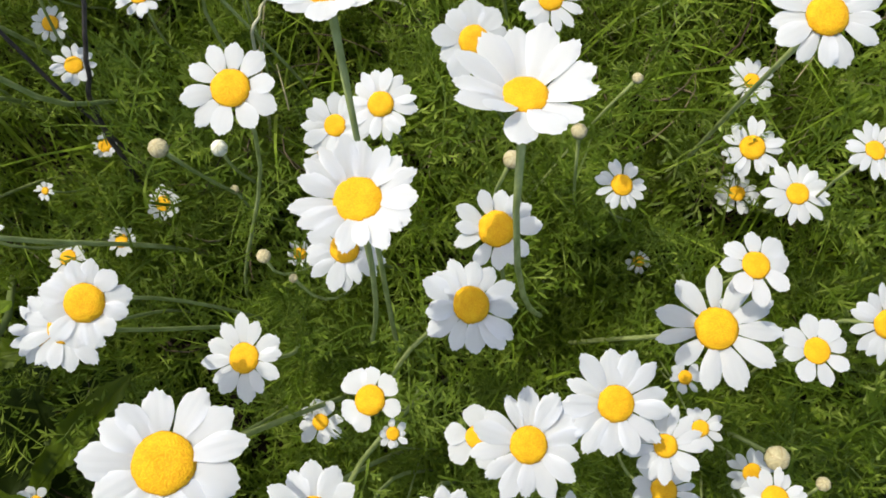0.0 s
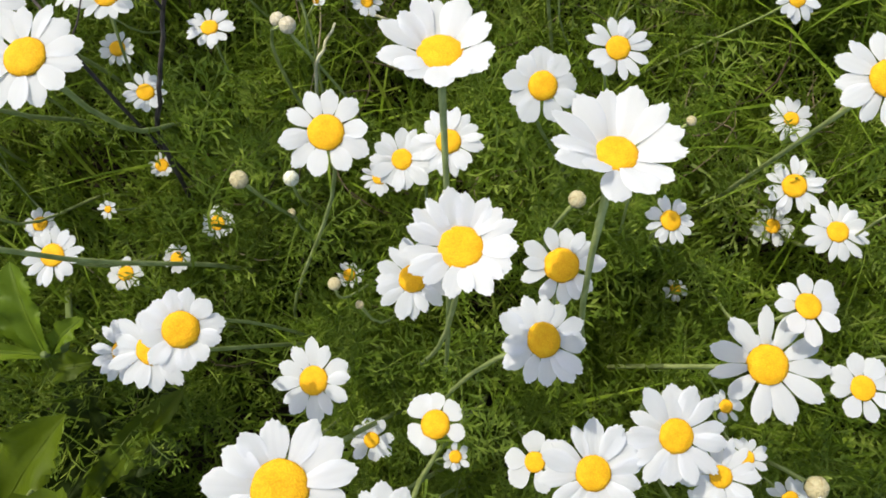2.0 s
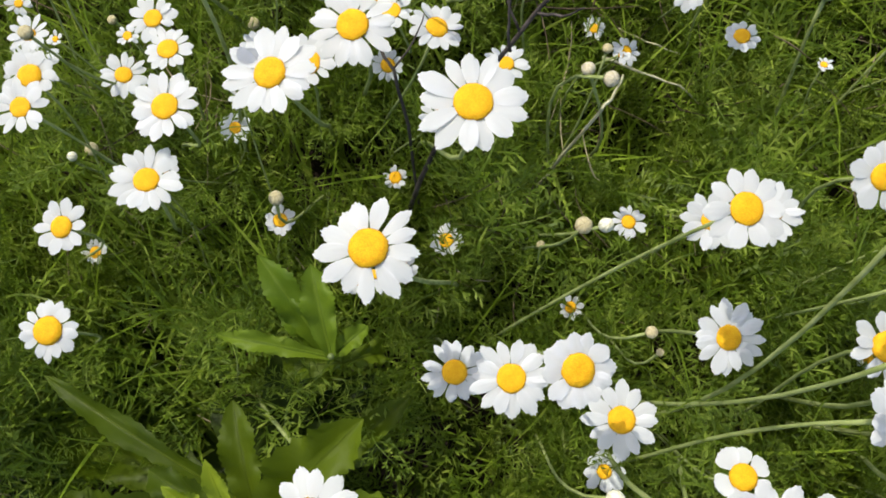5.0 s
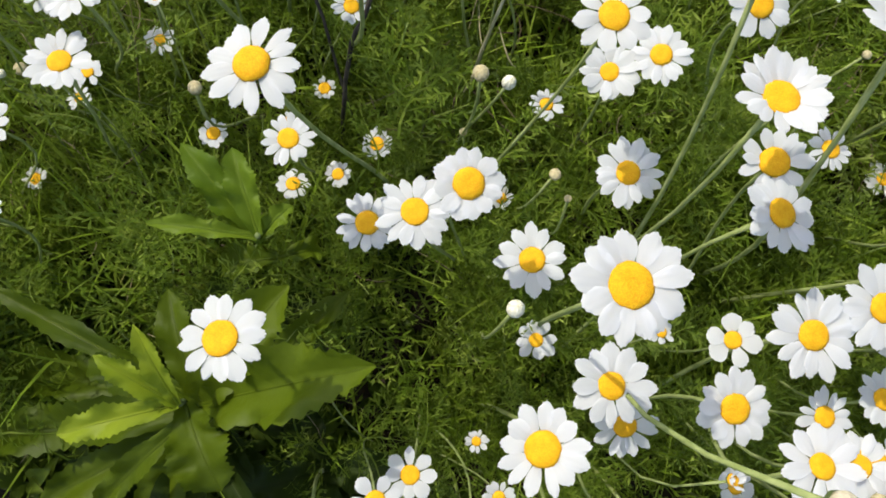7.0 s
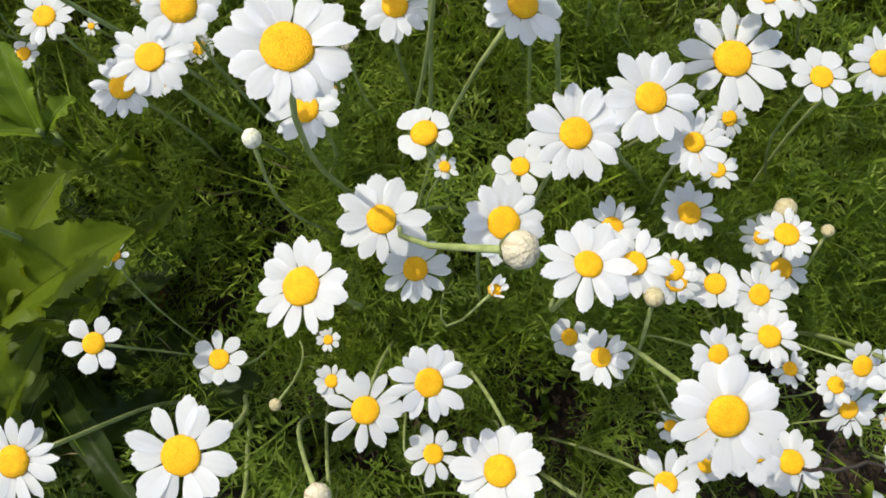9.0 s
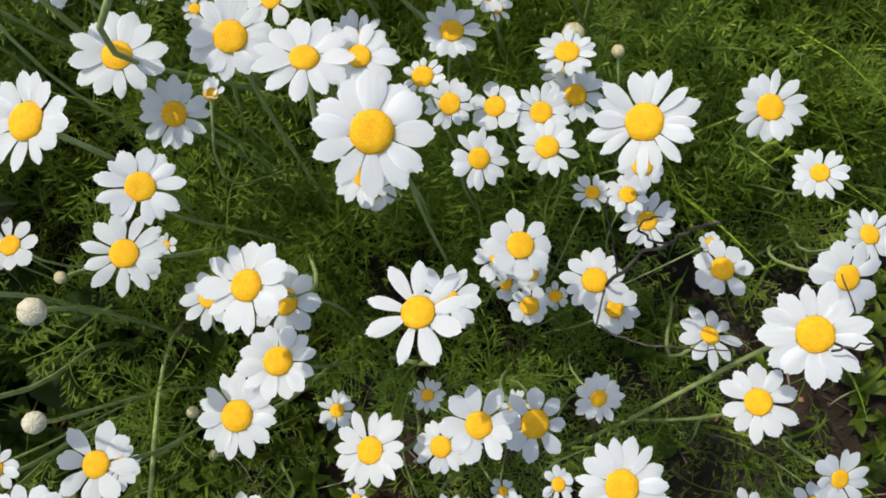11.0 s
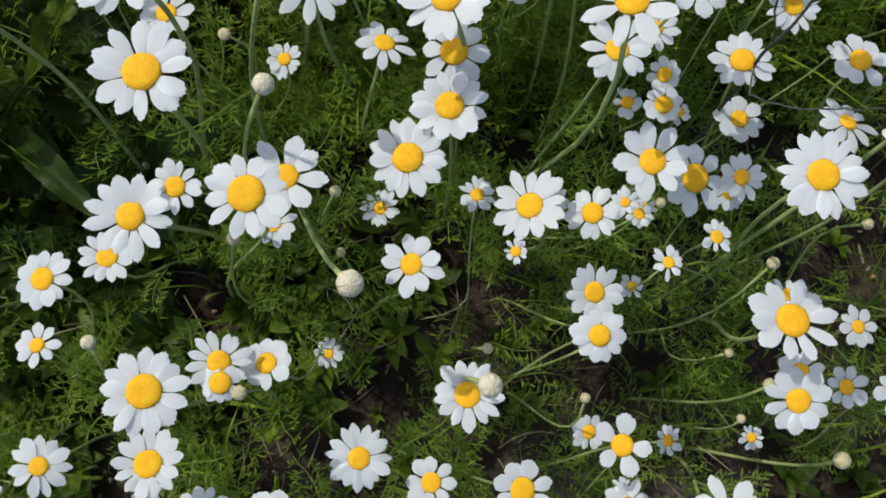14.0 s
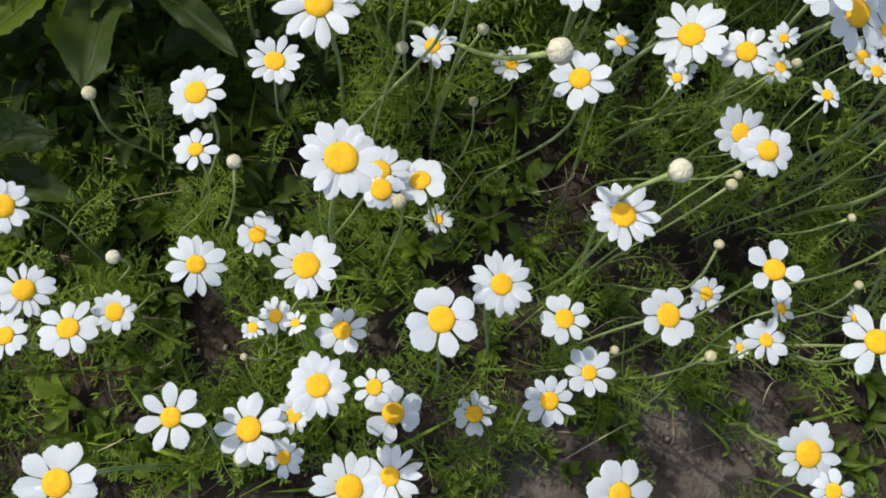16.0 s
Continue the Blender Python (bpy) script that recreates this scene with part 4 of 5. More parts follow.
daisy(-0.1623, 0.1557, 0.2029, 0.0181, 0.0077, foot=(-0.171, 0.199))
daisy(-0.1705, 0.1768, 0.1733, 0.0228, 0.0086, foot=(-0.192, 0.177))
daisy(-0.1882, 0.1701, 0.1909, 0.0229, 0.0082, foot=(-0.225, 0.178))
daisy(-0.2175, 0.1753, 0.1731, 0.0189, 0.0077, foot=(-0.235, 0.175))
daisy(-0.1740, 0.1735, 0.2039, 0.0131, 0.0057, foot=(-0.182, 0.214))
daisy(-0.2275, 0.0905, 0.2425, 0.0251, 0.0093, full=1.20, foot=(-0.276, 0.122))
daisy(-0.2309, 0.0664, 0.2347, 0.0258, 0.0088, full=1.20, foot=(-0.267, 0.078))
daisy(-0.2689, 0.0506, 0.2034, 0.0213, 0.0085, petals=10, spin=85, foot=(-0.325, 0.047))
daisy(-0.2433, 0.1239, 0.2080, 0.0199, 0.0084, foot=(-0.264, 0.135))
daisy(-0.2738, 0.1245, 0.1686, 0.0212, 0.0075, foot=(-0.295, 0.151))
daisy(-0.2549, 0.1389, 0.1991, 0.0206, 0.0076, foot=(-0.283, 0.142))
daisy(-0.2280, 0.1491, 0.2555, 0.0272, 0.0123, foot=(-0.244, 0.190))
daisy(-0.1122, 0.1605, 0.2471, 0.0208, 0.0095, foot=(-0.094, 0.182))
daisy(-0.0806, 0.2055, 0.1928, 0.0231, 0.0083, foot=(-0.085, 0.242))
daisy(-0.0445, 0.1859, 0.1994, 0.0162, 0.0063, foot=(-0.028, 0.233))
daisy(-0.0104, 0.1863, 0.1690, 0.0159, 0.0074, foot=(-0.012, 0.199))
daisy(-0.2058, 0.0816, 0.1198, 0.0153, 0.0069, foot=(-0.226, 0.086))
daisy(-0.1261, 0.0854, 0.1138, 0.0168, 0.0072, foot=(-0.135, 0.097))
daisy(-0.1440, 0.0683, 0.1129, 0.0145, 0.0063, foot=(-0.160, 0.061))
daisy(-0.0479, 0.0984, 0.1530, 0.0164, 0.0065, foot=(-0.022, 0.124))
daisy(-0.0629, 0.0615, 0.1188, 0.0138, 0.0058, foot=(-0.052, 0.116))
daisy(-0.1137, 0.1474, 0.1893, 0.0195, 0.0069, foot=(-0.132, 0.177))
daisy(-0.0287, 0.2019, 0.2064, 0.0211, 0.0071, foot=(-0.009, 0.213))
daisy(-0.1555, 0.1134, 0.1106, 0.0127, 0.0064, foot=(-0.186, 0.133))
daisy(-0.3197, 0.1764, 0.1568, 0.0224, 0.0080, foot=(-0.353, 0.196))
daisy(-0.3290, 0.1952, 0.1100, 0.0185, 0.0081, foot=(-0.340, 0.216))
daisy(-0.3208, 0.2088, 0.0847, 0.0151, 0.0066, foot=(-0.332, 0.215))
daisy(-0.1531, 0.1616, 0.2676, 0.0210, 0.0070, foot=(-0.171, 0.207))
daisy(-0.0570, 0.1798, 0.1498, 0.0149, 0.0055, foot=(-0.054, 0.201))
daisy(0.0254, 0.1770, 0.1728, 0.0091, 0.0034, foot=(0.070, 0.172))
daisy(-0.1540, -0.0279, 0.2736, 0.0282, 0.0108, petals=13, spin=87, foot=(-0.215, 0.000))
daisy(-0.0349, -0.0312, 0.2456, 0.0291, 0.0091, petals=12, spin=93, foot=(-0.010, -0.023))
daisy(0.0007, -0.0358, 0.2570, 0.0259, 0.0097, petals=13, full=1.10, spin=94, foot=(0.007, -0.042))
daisy(-0.0469, -0.0098, 0.1544, 0.0190, 0.0063, petals=8, spin=101, foot=(-0.054, 0.001))
daisy(-0.1516, 0.0510, 0.2173, 0.0214, 0.0081, foot=(-0.159, 0.080))
daisy(-0.1642, 0.0596, 0.1201, 0.0166, 0.0072, foot=(-0.159, 0.058))
daisy(-0.1058, -0.0684, 0.2790, 0.0154, 0.0056, petals=6, full=0.72, spin=75, foot=(-0.122, -0.061))
daisy(-0.0574, -0.0522, 0.2554, 0.0293, 0.0114, petals=13, spin=92, foot=(-0.062, -0.036))
daisy(-0.2532, 0.0120, 0.2308, 0.0214, 0.0097, foot=(-0.301, 0.010))
daisy(-0.2932, 0.0546, 0.1067, 0.0142, 0.0063, foot=(-0.299, 0.073))
daisy(-0.0252, -0.0433, 0.2260, 0.0239, 0.0082, foot=(-0.003, -0.037))
daisy(-0.0965, -0.0676, 0.1877, 0.0207, 0.0075, petals=8, full=0.85, spin=95, foot=(-0.093, -0.044))
daisy(0.0351, -0.0356, 0.2436, 0.0200, 0.0073, foot=(0.056, -0.016))
daisy(-0.0416, -0.0873, 0.2318, 0.0264, 0.0088, petals=11, full=0.86, spin=160, foot=(-0.036, -0.051))
daisy(-0.0223, -0.0808, 0.2720, 0.0222, 0.0077, petals=13, foot=(-0.012, -0.054))
daisy(-0.0868, -0.0970, 0.2673, 0.0305, 0.0107, petals=11, foot=(-0.114, -0.077))
daisy(-0.1347, -0.0975, 0.2561, 0.0265, 0.0090, foot=(-0.145, -0.080))
daisy(0.0218, -0.0506, 0.2687, 0.0286, 0.0081, petals=11, spin=94, foot=(0.050, -0.018))
daisy(0.0358, -0.0499, 0.2639, 0.0236, 0.0071, foot=(0.048, -0.027))
daisy(0.0314, -0.0737, 0.2321, 0.0196, 0.0064, foot=(0.032, -0.025))
daisy(0.0316, -0.0631, 0.1783, 0.0173, 0.0065, petals=6, full=0.90, foot=(0.043, -0.051))
daisy(0.0768, -0.0491, 0.2107, 0.0186, 0.0075, petals=7, foot=(0.101, -0.030))
daisy(0.0918, -0.0533, 0.2103, 0.0220, 0.0076, foot=(0.127, -0.021))
daisy(0.0663, -0.0744, 0.2366, 0.0185, 0.0067, foot=(0.083, -0.061))
daisy(0.0903, -0.0681, 0.2185, 0.0207, 0.0079, foot=(0.118, -0.029))
daisy(0.1045, -0.0322, 0.2082, 0.0214, 0.0088, foot=(0.137, -0.014))
daisy(0.1091, -0.0265, 0.1764, 0.0192, 0.0068, foot=(0.104, -0.021))
daisy(0.0385, -0.0909, 0.3167, 0.0253, 0.0090, petals=12, full=1.10, foot=(0.055, -0.056))
daisy(-0.0212, -0.1017, 0.2178, 0.0203, 0.0067, petals=9, full=0.86, spin=98, foot=(-0.028, -0.069))
daisy(-0.0030, -0.1052, 0.2492, 0.0277, 0.0092, petals=11, full=1.08, spin=75, foot=(-0.012, -0.054))
daisy(0.1482, -0.1114, 0.1904, 0.0217, 0.0083, petals=7, full=0.90, lean=(0.0, 0.05), cup=0.05, spin=90, foot=(0.205, -0.099))
daisy(0.1402, -0.1332, 0.1873, 0.0246, 0.0068, petals=9, full=0.86, spin=100, foot=(0.175, -0.098))
daisy(0.1022, -0.1100, 0.1969, 0.0229, 0.0088, petals=12, spin=100, foot=(0.138, -0.098))
daisy(0.0740, -0.1026, 0.2387, 0.0214, 0.0082, petals=8, spin=86, foot=(0.088, -0.058))
daisy(0.0423, -0.1215, 0.2678, 0.0283, 0.0088, petals=9, full=0.74, spin=78, foot=(0.022, -0.113))
daisy(0.0007, -0.1052, 0.2146, 0.0233, 0.0090, petals=8, full=0.86, spin=80, foot=(0.010, -0.095))
daisy(0.1169, -0.1161, 0.1538, 0.0220, 0.0075, petals=8, spin=75, foot=(0.101, -0.112))
daisy(0.1164, -0.0845, 0.2063, 0.0152, 0.0061, foot=(0.142, -0.077))
daisy(0.1190, -0.0788, 0.2201, 0.0163, 0.0072, foot=(0.130, -0.051))
daisy(0.1228, -0.0928, 0.2001, 0.0200, 0.0069, foot=(0.154, -0.056))
daisy(0.0531, -0.0487, 0.2421, 0.0144, 0.0068, foot=(0.073, -0.029))
daisy(0.1040, -0.0842, 0.2794, 0.0281, 0.0096, foot=(0.148, -0.054))
daisy(-0.0037, -0.0565, 0.2673, 0.0107, 0.0040, full=0.85, foot=(-0.005, -0.013), cup=1.15, lean=(0.30, 0.25))
daisy(0.0804, -0.0100, 0.2140, 0.0145, 0.0054, foot=(0.099, 0.028))
daisy(0.1085, -0.0418, 0.1919, 0.0225, 0.0082, foot=(0.144, -0.009))
daisy(-0.0029, -0.1235, 0.2144, 0.0253, 0.0094, petals=12, spin=95, foot=(0.003, -0.114))
daisy(0.0511, -0.1131, 0.2219, 0.0225, 0.0076, foot=(0.041, -0.105))
daisy(0.1453, -0.1403, 0.2542, 0.0287, 0.0100, petals=13, full=1.12, spin=90, foot=(0.105, -0.171))
daisy(0.1680, -0.1247, 0.2337, 0.0229, 0.0078, petals=9, spin=90, foot=(0.225, -0.087))
daisy(0.1930, -0.1090, 0.2060, 0.0203, 0.0070, foot=(0.235, -0.071))
daisy(0.1820, -0.0858, 0.2054, 0.0197, 0.0064, foot=(0.211, -0.048))
daisy(0.1367, -0.1563, 0.2274, 0.0236, 0.0081, petals=10, spin=75, foot=(0.134, -0.161))
daisy(0.0865, -0.1706, 0.2598, 0.0246, 0.0085, petals=15, full=1.10, spin=90, foot=(0.131, -0.164))
daisy(0.0552, -0.1513, 0.2237, 0.0238, 0.0082, petals=9, full=0.86, spin=92, foot=(0.080, -0.132))
daisy(0.0733, -0.1536, 0.2083, 0.0243, 0.0094, petals=8, full=0.86, spin=75, foot=(0.086, -0.127))
daisy(0.0432, -0.1569, 0.1895, 0.0203, 0.0074, foot=(0.069, -0.130))
daisy(0.0205, -0.1545, 0.1989, 0.0270, 0.0090, petals=13, spin=83, foot=(0.032, -0.138))
daisy(-0.0179, -0.1381, 0.2109, 0.0266, 0.0100, petals=14, full=1.15, foot=(0.001, -0.109))
daisy(-0.0203, -0.1710, 0.2045, 0.0220, 0.0072, petals=9, full=0.90, spin=90, foot=(-0.039, -0.156))
daisy(-0.0542, -0.1466, 0.2298, 0.0252, 0.0079, petals=8, full=0.90, spin=75, foot=(-0.057, -0.129))
daisy(-0.0609, -0.1593, 0.2574, 0.0232, 0.0096, petals=12, spin=97, foot=(-0.111, -0.142))
daisy(-0.0650, -0.1478, 0.1839, 0.0170, 0.0057, foot=(-0.069, -0.120))
daisy(0.0426, -0.1822, 0.1773, 0.0213, 0.0076, petals=12, spin=95, foot=(0.064, -0.176))
daisy(0.1715, -0.1857, 0.1911, 0.0220, 0.0066, petals=11, spin=75, foot=(0.221, -0.186))
daisy(0.1766, -0.1988, 0.1537, 0.0196, 0.0074, petals=9, full=0.86, spin=85, foot=(0.210, -0.189))
daisy(0.1609, -0.2011, 0.1271, 0.0184, 0.0058, petals=8, full=0.86, spin=90, foot=(0.216, -0.226))
daisy(0.0935, -0.2026, 0.2119, 0.0282, 0.0106, petals=10, full=0.88, spin=105, foot=(0.127, -0.180))
daisy(0.1925, -0.2214, 0.1520, 0.0185, 0.0062, petals=8, full=0.86, spin=90, foot=(0.220, -0.229))
daisy(0.0615, -0.0487, 0.2173, 0.0173, 0.0073, foot=(0.097, -0.018))
daisy(0.1709, -0.0605, 0.2047, 0.0268, 0.0096, foot=(0.224, -0.032))
daisy(0.0623, -0.1787, 0.2010, 0.0124, 0.0042, foot=(0.079, -0.156))
daisy(0.0852, -0.1000, 0.1671, 0.0146, 0.0058, petals=8, spin=90, foot=(0.129, -0.099))
daisy(0.0829, -0.1119, 0.1667, 0.0156, 0.0071, petals=9, spin=90, foot=(0.093, -0.083))
daisy(0.0787, -0.0981, 0.1371, 0.0140, 0.0054, petals=8, spin=90, foot=(0.100, -0.085))
daisy(0.0969, -0.1067, 0.1431, 0.0123, 0.0054, foot=(0.106, -0.100))
daisy(0.1165, -0.1889, 0.1632, 0.0140, 0.0048, foot=(0.134, -0.165))
daisy(0.0703, -0.0995, 0.2061, 0.0166, 0.0055, foot=(0.077, -0.093))
daisy(0.0407, -0.1380, 0.1371, 0.0149, 0.0051, foot=(0.061, -0.123))
daisy(0.0524, -0.1567, 0.1985, 0.0119, 0.0034, foot=(0.070, -0.146))
daisy(0.0336, -0.2006, 0.2123, 0.0183, 0.0068, petals=11, foot=(-0.024, -0.232))
daisy(0.0986, -0.2268, 0.1939, 0.0227, 0.0080, petals=10, spin=80, foot=(0.150, -0.241))
daisy(-0.0065, -0.2125, 0.1881, 0.0243, 0.0087, petals=13, spin=101, foot=(0.000, -0.209))
daisy(-0.0719, -0.1938, 0.1764, 0.0193, 0.0074, petals=8, spin=91, foot=(-0.064, -0.168))
daisy(-0.0856, -0.1927, 0.1853, 0.0221, 0.0078, foot=(-0.117, -0.191))
daisy(0.1465, -0.2245, 0.1346, 0.0193, 0.0064, petals=7, full=0.86, spin=110, foot=(0.166, -0.234))
daisy(0.1668, -0.2293, 0.1333, 0.0198, 0.0060, petals=7, full=0.86, spin=75, foot=(0.175, -0.254))
daisy(-0.0286, -0.1318, 0.1330, 0.0167, 0.0057, foot=(-0.033, -0.111))
daisy(0.1113, -0.2171, 0.1731, 0.0161, 0.0057, petals=8, spin=95, foot=(0.142, -0.225))
daisy(0.1842, -0.2441, 0.1195, 0.0167, 0.0049, petals=8, full=0.86, spin=80, foot=(0.212, -0.242))
daisy(0.1837, -0.2374, 0.1194, 0.0135, 0.0049, foot=(0.188, -0.262))
daisy(-0.0840, -0.1262, 0.2629, 0.0282, 0.0101, petals=12, spin=60, foot=(-0.111, -0.086))
daisy(-0.1012, -0.1510, 0.2206, 0.0273, 0.0086, petals=12, spin=99, foot=(-0.102, -0.122))
daisy(-0.0880, -0.1432, 0.2202, 0.0170, 0.0065, foot=(-0.083, -0.113))
daisy(-0.1111, -0.2222, 0.1808, 0.0237, 0.0091, petals=13, spin=88, foot=(-0.147, -0.229))
daisy(-0.1474, -0.2188, 0.1762, 0.0213, 0.0063, petals=11, spin=85, foot=(-0.168, -0.204))
daisy(-0.1490, -0.1546, 0.1679, 0.0230, 0.0084, petals=11, spin=88, foot=(-0.179, -0.161))
daisy(-0.1181, -0.1553, 0.1920, 0.0193, 0.0070, petals=12, spin=100, foot=(-0.127, -0.122))
daisy(-0.1472, -0.1792, 0.1767, 0.0162, 0.0053, petals=8, full=0.86, spin=85, foot=(-0.191, -0.175))
daisy(-0.0448, -0.2287, 0.1615, 0.0237, 0.0079, petals=15, full=1.10, spin=92, foot=(-0.035, -0.242))
daisy(-0.0206, -0.2404, 0.1478, 0.0206, 0.0074, petals=8, full=0.90, spin=81, foot=(0.001, -0.240))
daisy(0.0088, -0.2450, 0.1753, 0.0215, 0.0086, petals=7, full=0.90, spin=107, foot=(-0.001, -0.244))
daisy(0.0406, -0.2340, 0.1903, 0.0209, 0.0073, petals=5, full=0.62, spin=135, foot=(0.030, -0.246))
daisy(-0.0692, -0.2445, 0.1954, 0.0232, 0.0086, petals=7, full=0.90, spin=127, foot=(-0.063, -0.258))
daisy(-0.1018, -0.2402, 0.1502, 0.0191, 0.0068, petals=9, full=0.86, spin=100, foot=(-0.104, -0.243))
daisy(0.0716, -0.2593, 0.1891, 0.0256, 0.0083, petals=8, full=0.86, spin=100, foot=(0.107, -0.247))
daisy(-0.0096, -0.2597, 0.1314, 0.0216, 0.0061, petals=8, full=0.90, spin=82, foot=(0.025, -0.262))
daisy(0.0454, -0.2546, 0.1663, 0.0177, 0.0051, petals=8, full=0.86, spin=100, foot=(0.070, -0.251))
daisy(-0.0854, -0.1995, 0.1870, 0.0147, 0.0072, cup=-0.35, foot=(-0.080, -0.168))
daisy(-0.0961, -0.2034, 0.2312, 0.0252, 0.0095, petals=13, full=1.15, spin=90, foot=(-0.106, -0.193))
daisy(-0.0594, -0.1824, 0.0784, 0.0149, 0.0046, foot=(-0.078, -0.164))
daisy(0.1199, -0.2410, 0.0973, 0.0123, 0.0044, foot=(0.130, -0.220))
daisy(0.0077, -0.1397, 0.1659, 0.0148, 0.0053, foot=(0.010, -0.162))
daisy(0.0142, -0.1690, 0.1973, 0.0093, 0.0037, foot=(0.037, -0.119))
daisy(-0.1077, -0.2618, 0.1916, 0.0206, 0.0075, petals=14, full=1.15, spin=95, foot=(-0.147, -0.264))
daisy(-0.1352, -0.2726, 0.1511, 0.0263, 0.0090, petals=10, full=0.86, spin=105, foot=(-0.176, -0.260))
daisy(-0.1574, -0.2674, 0.1680, 0.0249, 0.0069, petals=7, full=0.74, spin=92, foot=(-0.166, -0.284))
daisy(-0.2005, -0.2860, 0.1476, 0.0288, 0.0100, petals=9, foot=(-0.184, -0.286))
daisy(-0.0852, -0.2698, 0.1285, 0.0234, 0.0085, petals=6, full=0.80, spin=25, foot=(-0.080, -0.268))
daisy(-0.0914, -0.2612, 0.1541, 0.0158, 0.0059, petals=7, full=0.86, spin=100, foot=(-0.103, -0.252))
daisy(-0.0476, -0.2707, 0.0586, 0.0214, 0.0083, petals=9, full=0.86, spin=90, foot=(-0.041, -0.279))
daisy(-0.0254, -0.2692, 0.1283, 0.0216, 0.0074, petals=10, full=0.90, spin=80, foot=(-0.028, -0.284))
daisy(-0.1024, -0.2955, 0.1367, 0.0284, 0.0101, foot=(-0.108, -0.295))
daisy(0.0515, -0.2934, 0.1714, 0.0235, 0.0094, petals=11, spin=87, foot=(0.093, -0.284))
daisy(-0.0014, -0.3055, 0.1259, 0.0310, 0.0096, petals=7, foot=(0.018, -0.323))
daisy(-0.1892, -0.2369, 0.1720, 0.0214, 0.0072, petals=9, full=0.86, spin=100, foot=(-0.193, -0.195))
daisy(-0.1863, -0.2262, 0.1348, 0.0178, 0.0071, petals=11, spin=110, foot=(-0.237, -0.219))
daisy(-0.2102, -0.2203, 0.1564, 0.0205, 0.0078, foot=(-0.233, -0.209))
daisy(-0.2201, -0.2346, 0.1471, 0.0179, 0.0068, foot=(-0.225, -0.205))
daisy(-0.1357, -0.1955, 0.1195, 0.0189, 0.0071, petals=10, spin=85, foot=(-0.143, -0.204))
daisy(-0.1275, -0.2309, 0.1322, 0.0150, 0.0056, foot=(-0.122, -0.230))
daisy(-0.2164, -0.1912, 0.1612, 0.0206, 0.0086, foot=(-0.228, -0.181))
daisy(-0.0876, -0.2923, 0.1367, 0.0245, 0.0073, foot=(-0.096, -0.304))
daisy(-0.1284, -0.2834, 0.1116, 0.0165, 0.0057, foot=(-0.134, -0.287))
daisy(0.0456, -0.2300, 0.1186, 0.0158, 0.0059, foot=(0.061, -0.248))
daisy(-0.1202, -0.2687, 0.1471, 0.0139, 0.0056, foot=(-0.113, -0.237))
daisy(-0.1324, -0.2381, 0.1565, 0.0098, 0.0039, foot=(-0.115, -0.241))
daisy(-0.1173, -0.2379, 0.1599, 0.0098, 0.0035, foot=(-0.132, -0.213))
daisy(0.0584, -0.3060, 0.1707, 0.0150, 0.0056, foot=(0.089, -0.326))
daisy(0.0778, -0.1730, 0.2055, 0.0125, 0.0046, foot=(0.142, -0.167))
daisy(0.0987, -0.1488, 0.1856, 0.0181, 0.0061, foot=(0.117, -0.125))
daisy(0.1352, 0.0756, 0.2288, 0.0203, 0.0067, foot=(0.181, 0.086))
daisy(-0.1667, 0.0847, 0.1403, 0.0090, 0.0033, foot=(-0.168, 0.113))
daisy(-0.1647, 0.1540, 0.1521, 0.0158, 0.0068, foot=(-0.176, 0.174))
bud(-0.0838, 0.0718, 0.2438, 0.0065, foot=(-0.091, 0.093))
bud(-0.0719, 0.0784, 0.2220, 0.0059, look_like="white", foot=(-0.086, 0.101))
bud(-0.2155, 0.1208, 0.2848, 0.0076, foot=(-0.239, 0.122))
bud(-0.0695, -0.0117, 0.2663, 0.0061, look_like="white", foot=(-0.064, 0.002))
bud(-0.0040, -0.0574, 0.3306, 0.0087, look_like="crumpled", foot=(0.005, 0.010), lean=(0.60, -0.20))
bud(0.0396, -0.0597, 0.2667, 0.0061, foot=(0.060, -0.076))
bud(-0.0514, -0.1082, 0.2702, 0.0077, look_like="crumpled", foot=(-0.078, -0.089))
bud(-0.0374, -0.1838, 0.2511, 0.0080, look_like="crumpled", foot=(-0.072, -0.076))
bud(-0.0531, -0.1349, 0.2679, 0.0062, look_like="crumpled", foot=(-0.068, -0.115))
bud(-0.0034, -0.2127, 0.2349, 0.0075, look_like="crumpled", foot=(0.007, -0.218))
bud(0.0197, 0.0660, 0.2520, 0.0060, foot=(0.038, 0.074))
bud(-0.0473, 0.0366, 0.2191, 0.0032, foot=(-0.037, 0.061))
bud(0.2739, 0.2271, -0.0976, 0.0140, foot=(0.259, 0.215))
bud(0.0442, 0.0846, 0.2205, 0.0059, foot=(0.064, 0.097))
bud(-0.1365, 0.1394, 0.3109, 0.0086, foot=(-0.150, 0.215))
bud(-0.1945, 0.0754, 0.1965, 0.0064, foot=(-0.191, 0.116))
bud(-0.0543, 0.0417, 0.2312, 0.0048, foot=(-0.050, 0.070))
bud(-0.0743, -0.0844, 0.2001, 0.0047, foot=(-0.089, -0.050))
bud(0.1107, -0.0204, 0.1961, 0.0092, foot=(0.127, -0.020))
bud(0.1258, -0.0287, 0.1952, 0.0053, foot=(0.145, -0.049))
bud(0.0428, -0.1951, 0.1698, 0.0039, foot=(0.023, -0.158))
bud(0.1073, -0.1790, 0.1778, 0.0052, foot=(0.085, -0.184))
bud(0.1520, -0.1662, 0.1652, 0.0049, foot=(0.169, -0.181))
bud(-0.0762, -0.1551, 0.1981, 0.0049, foot=(-0.086, -0.155))
bud(-0.0461, -0.1489, 0.1357, 0.0044, foot=(-0.049, -0.147))
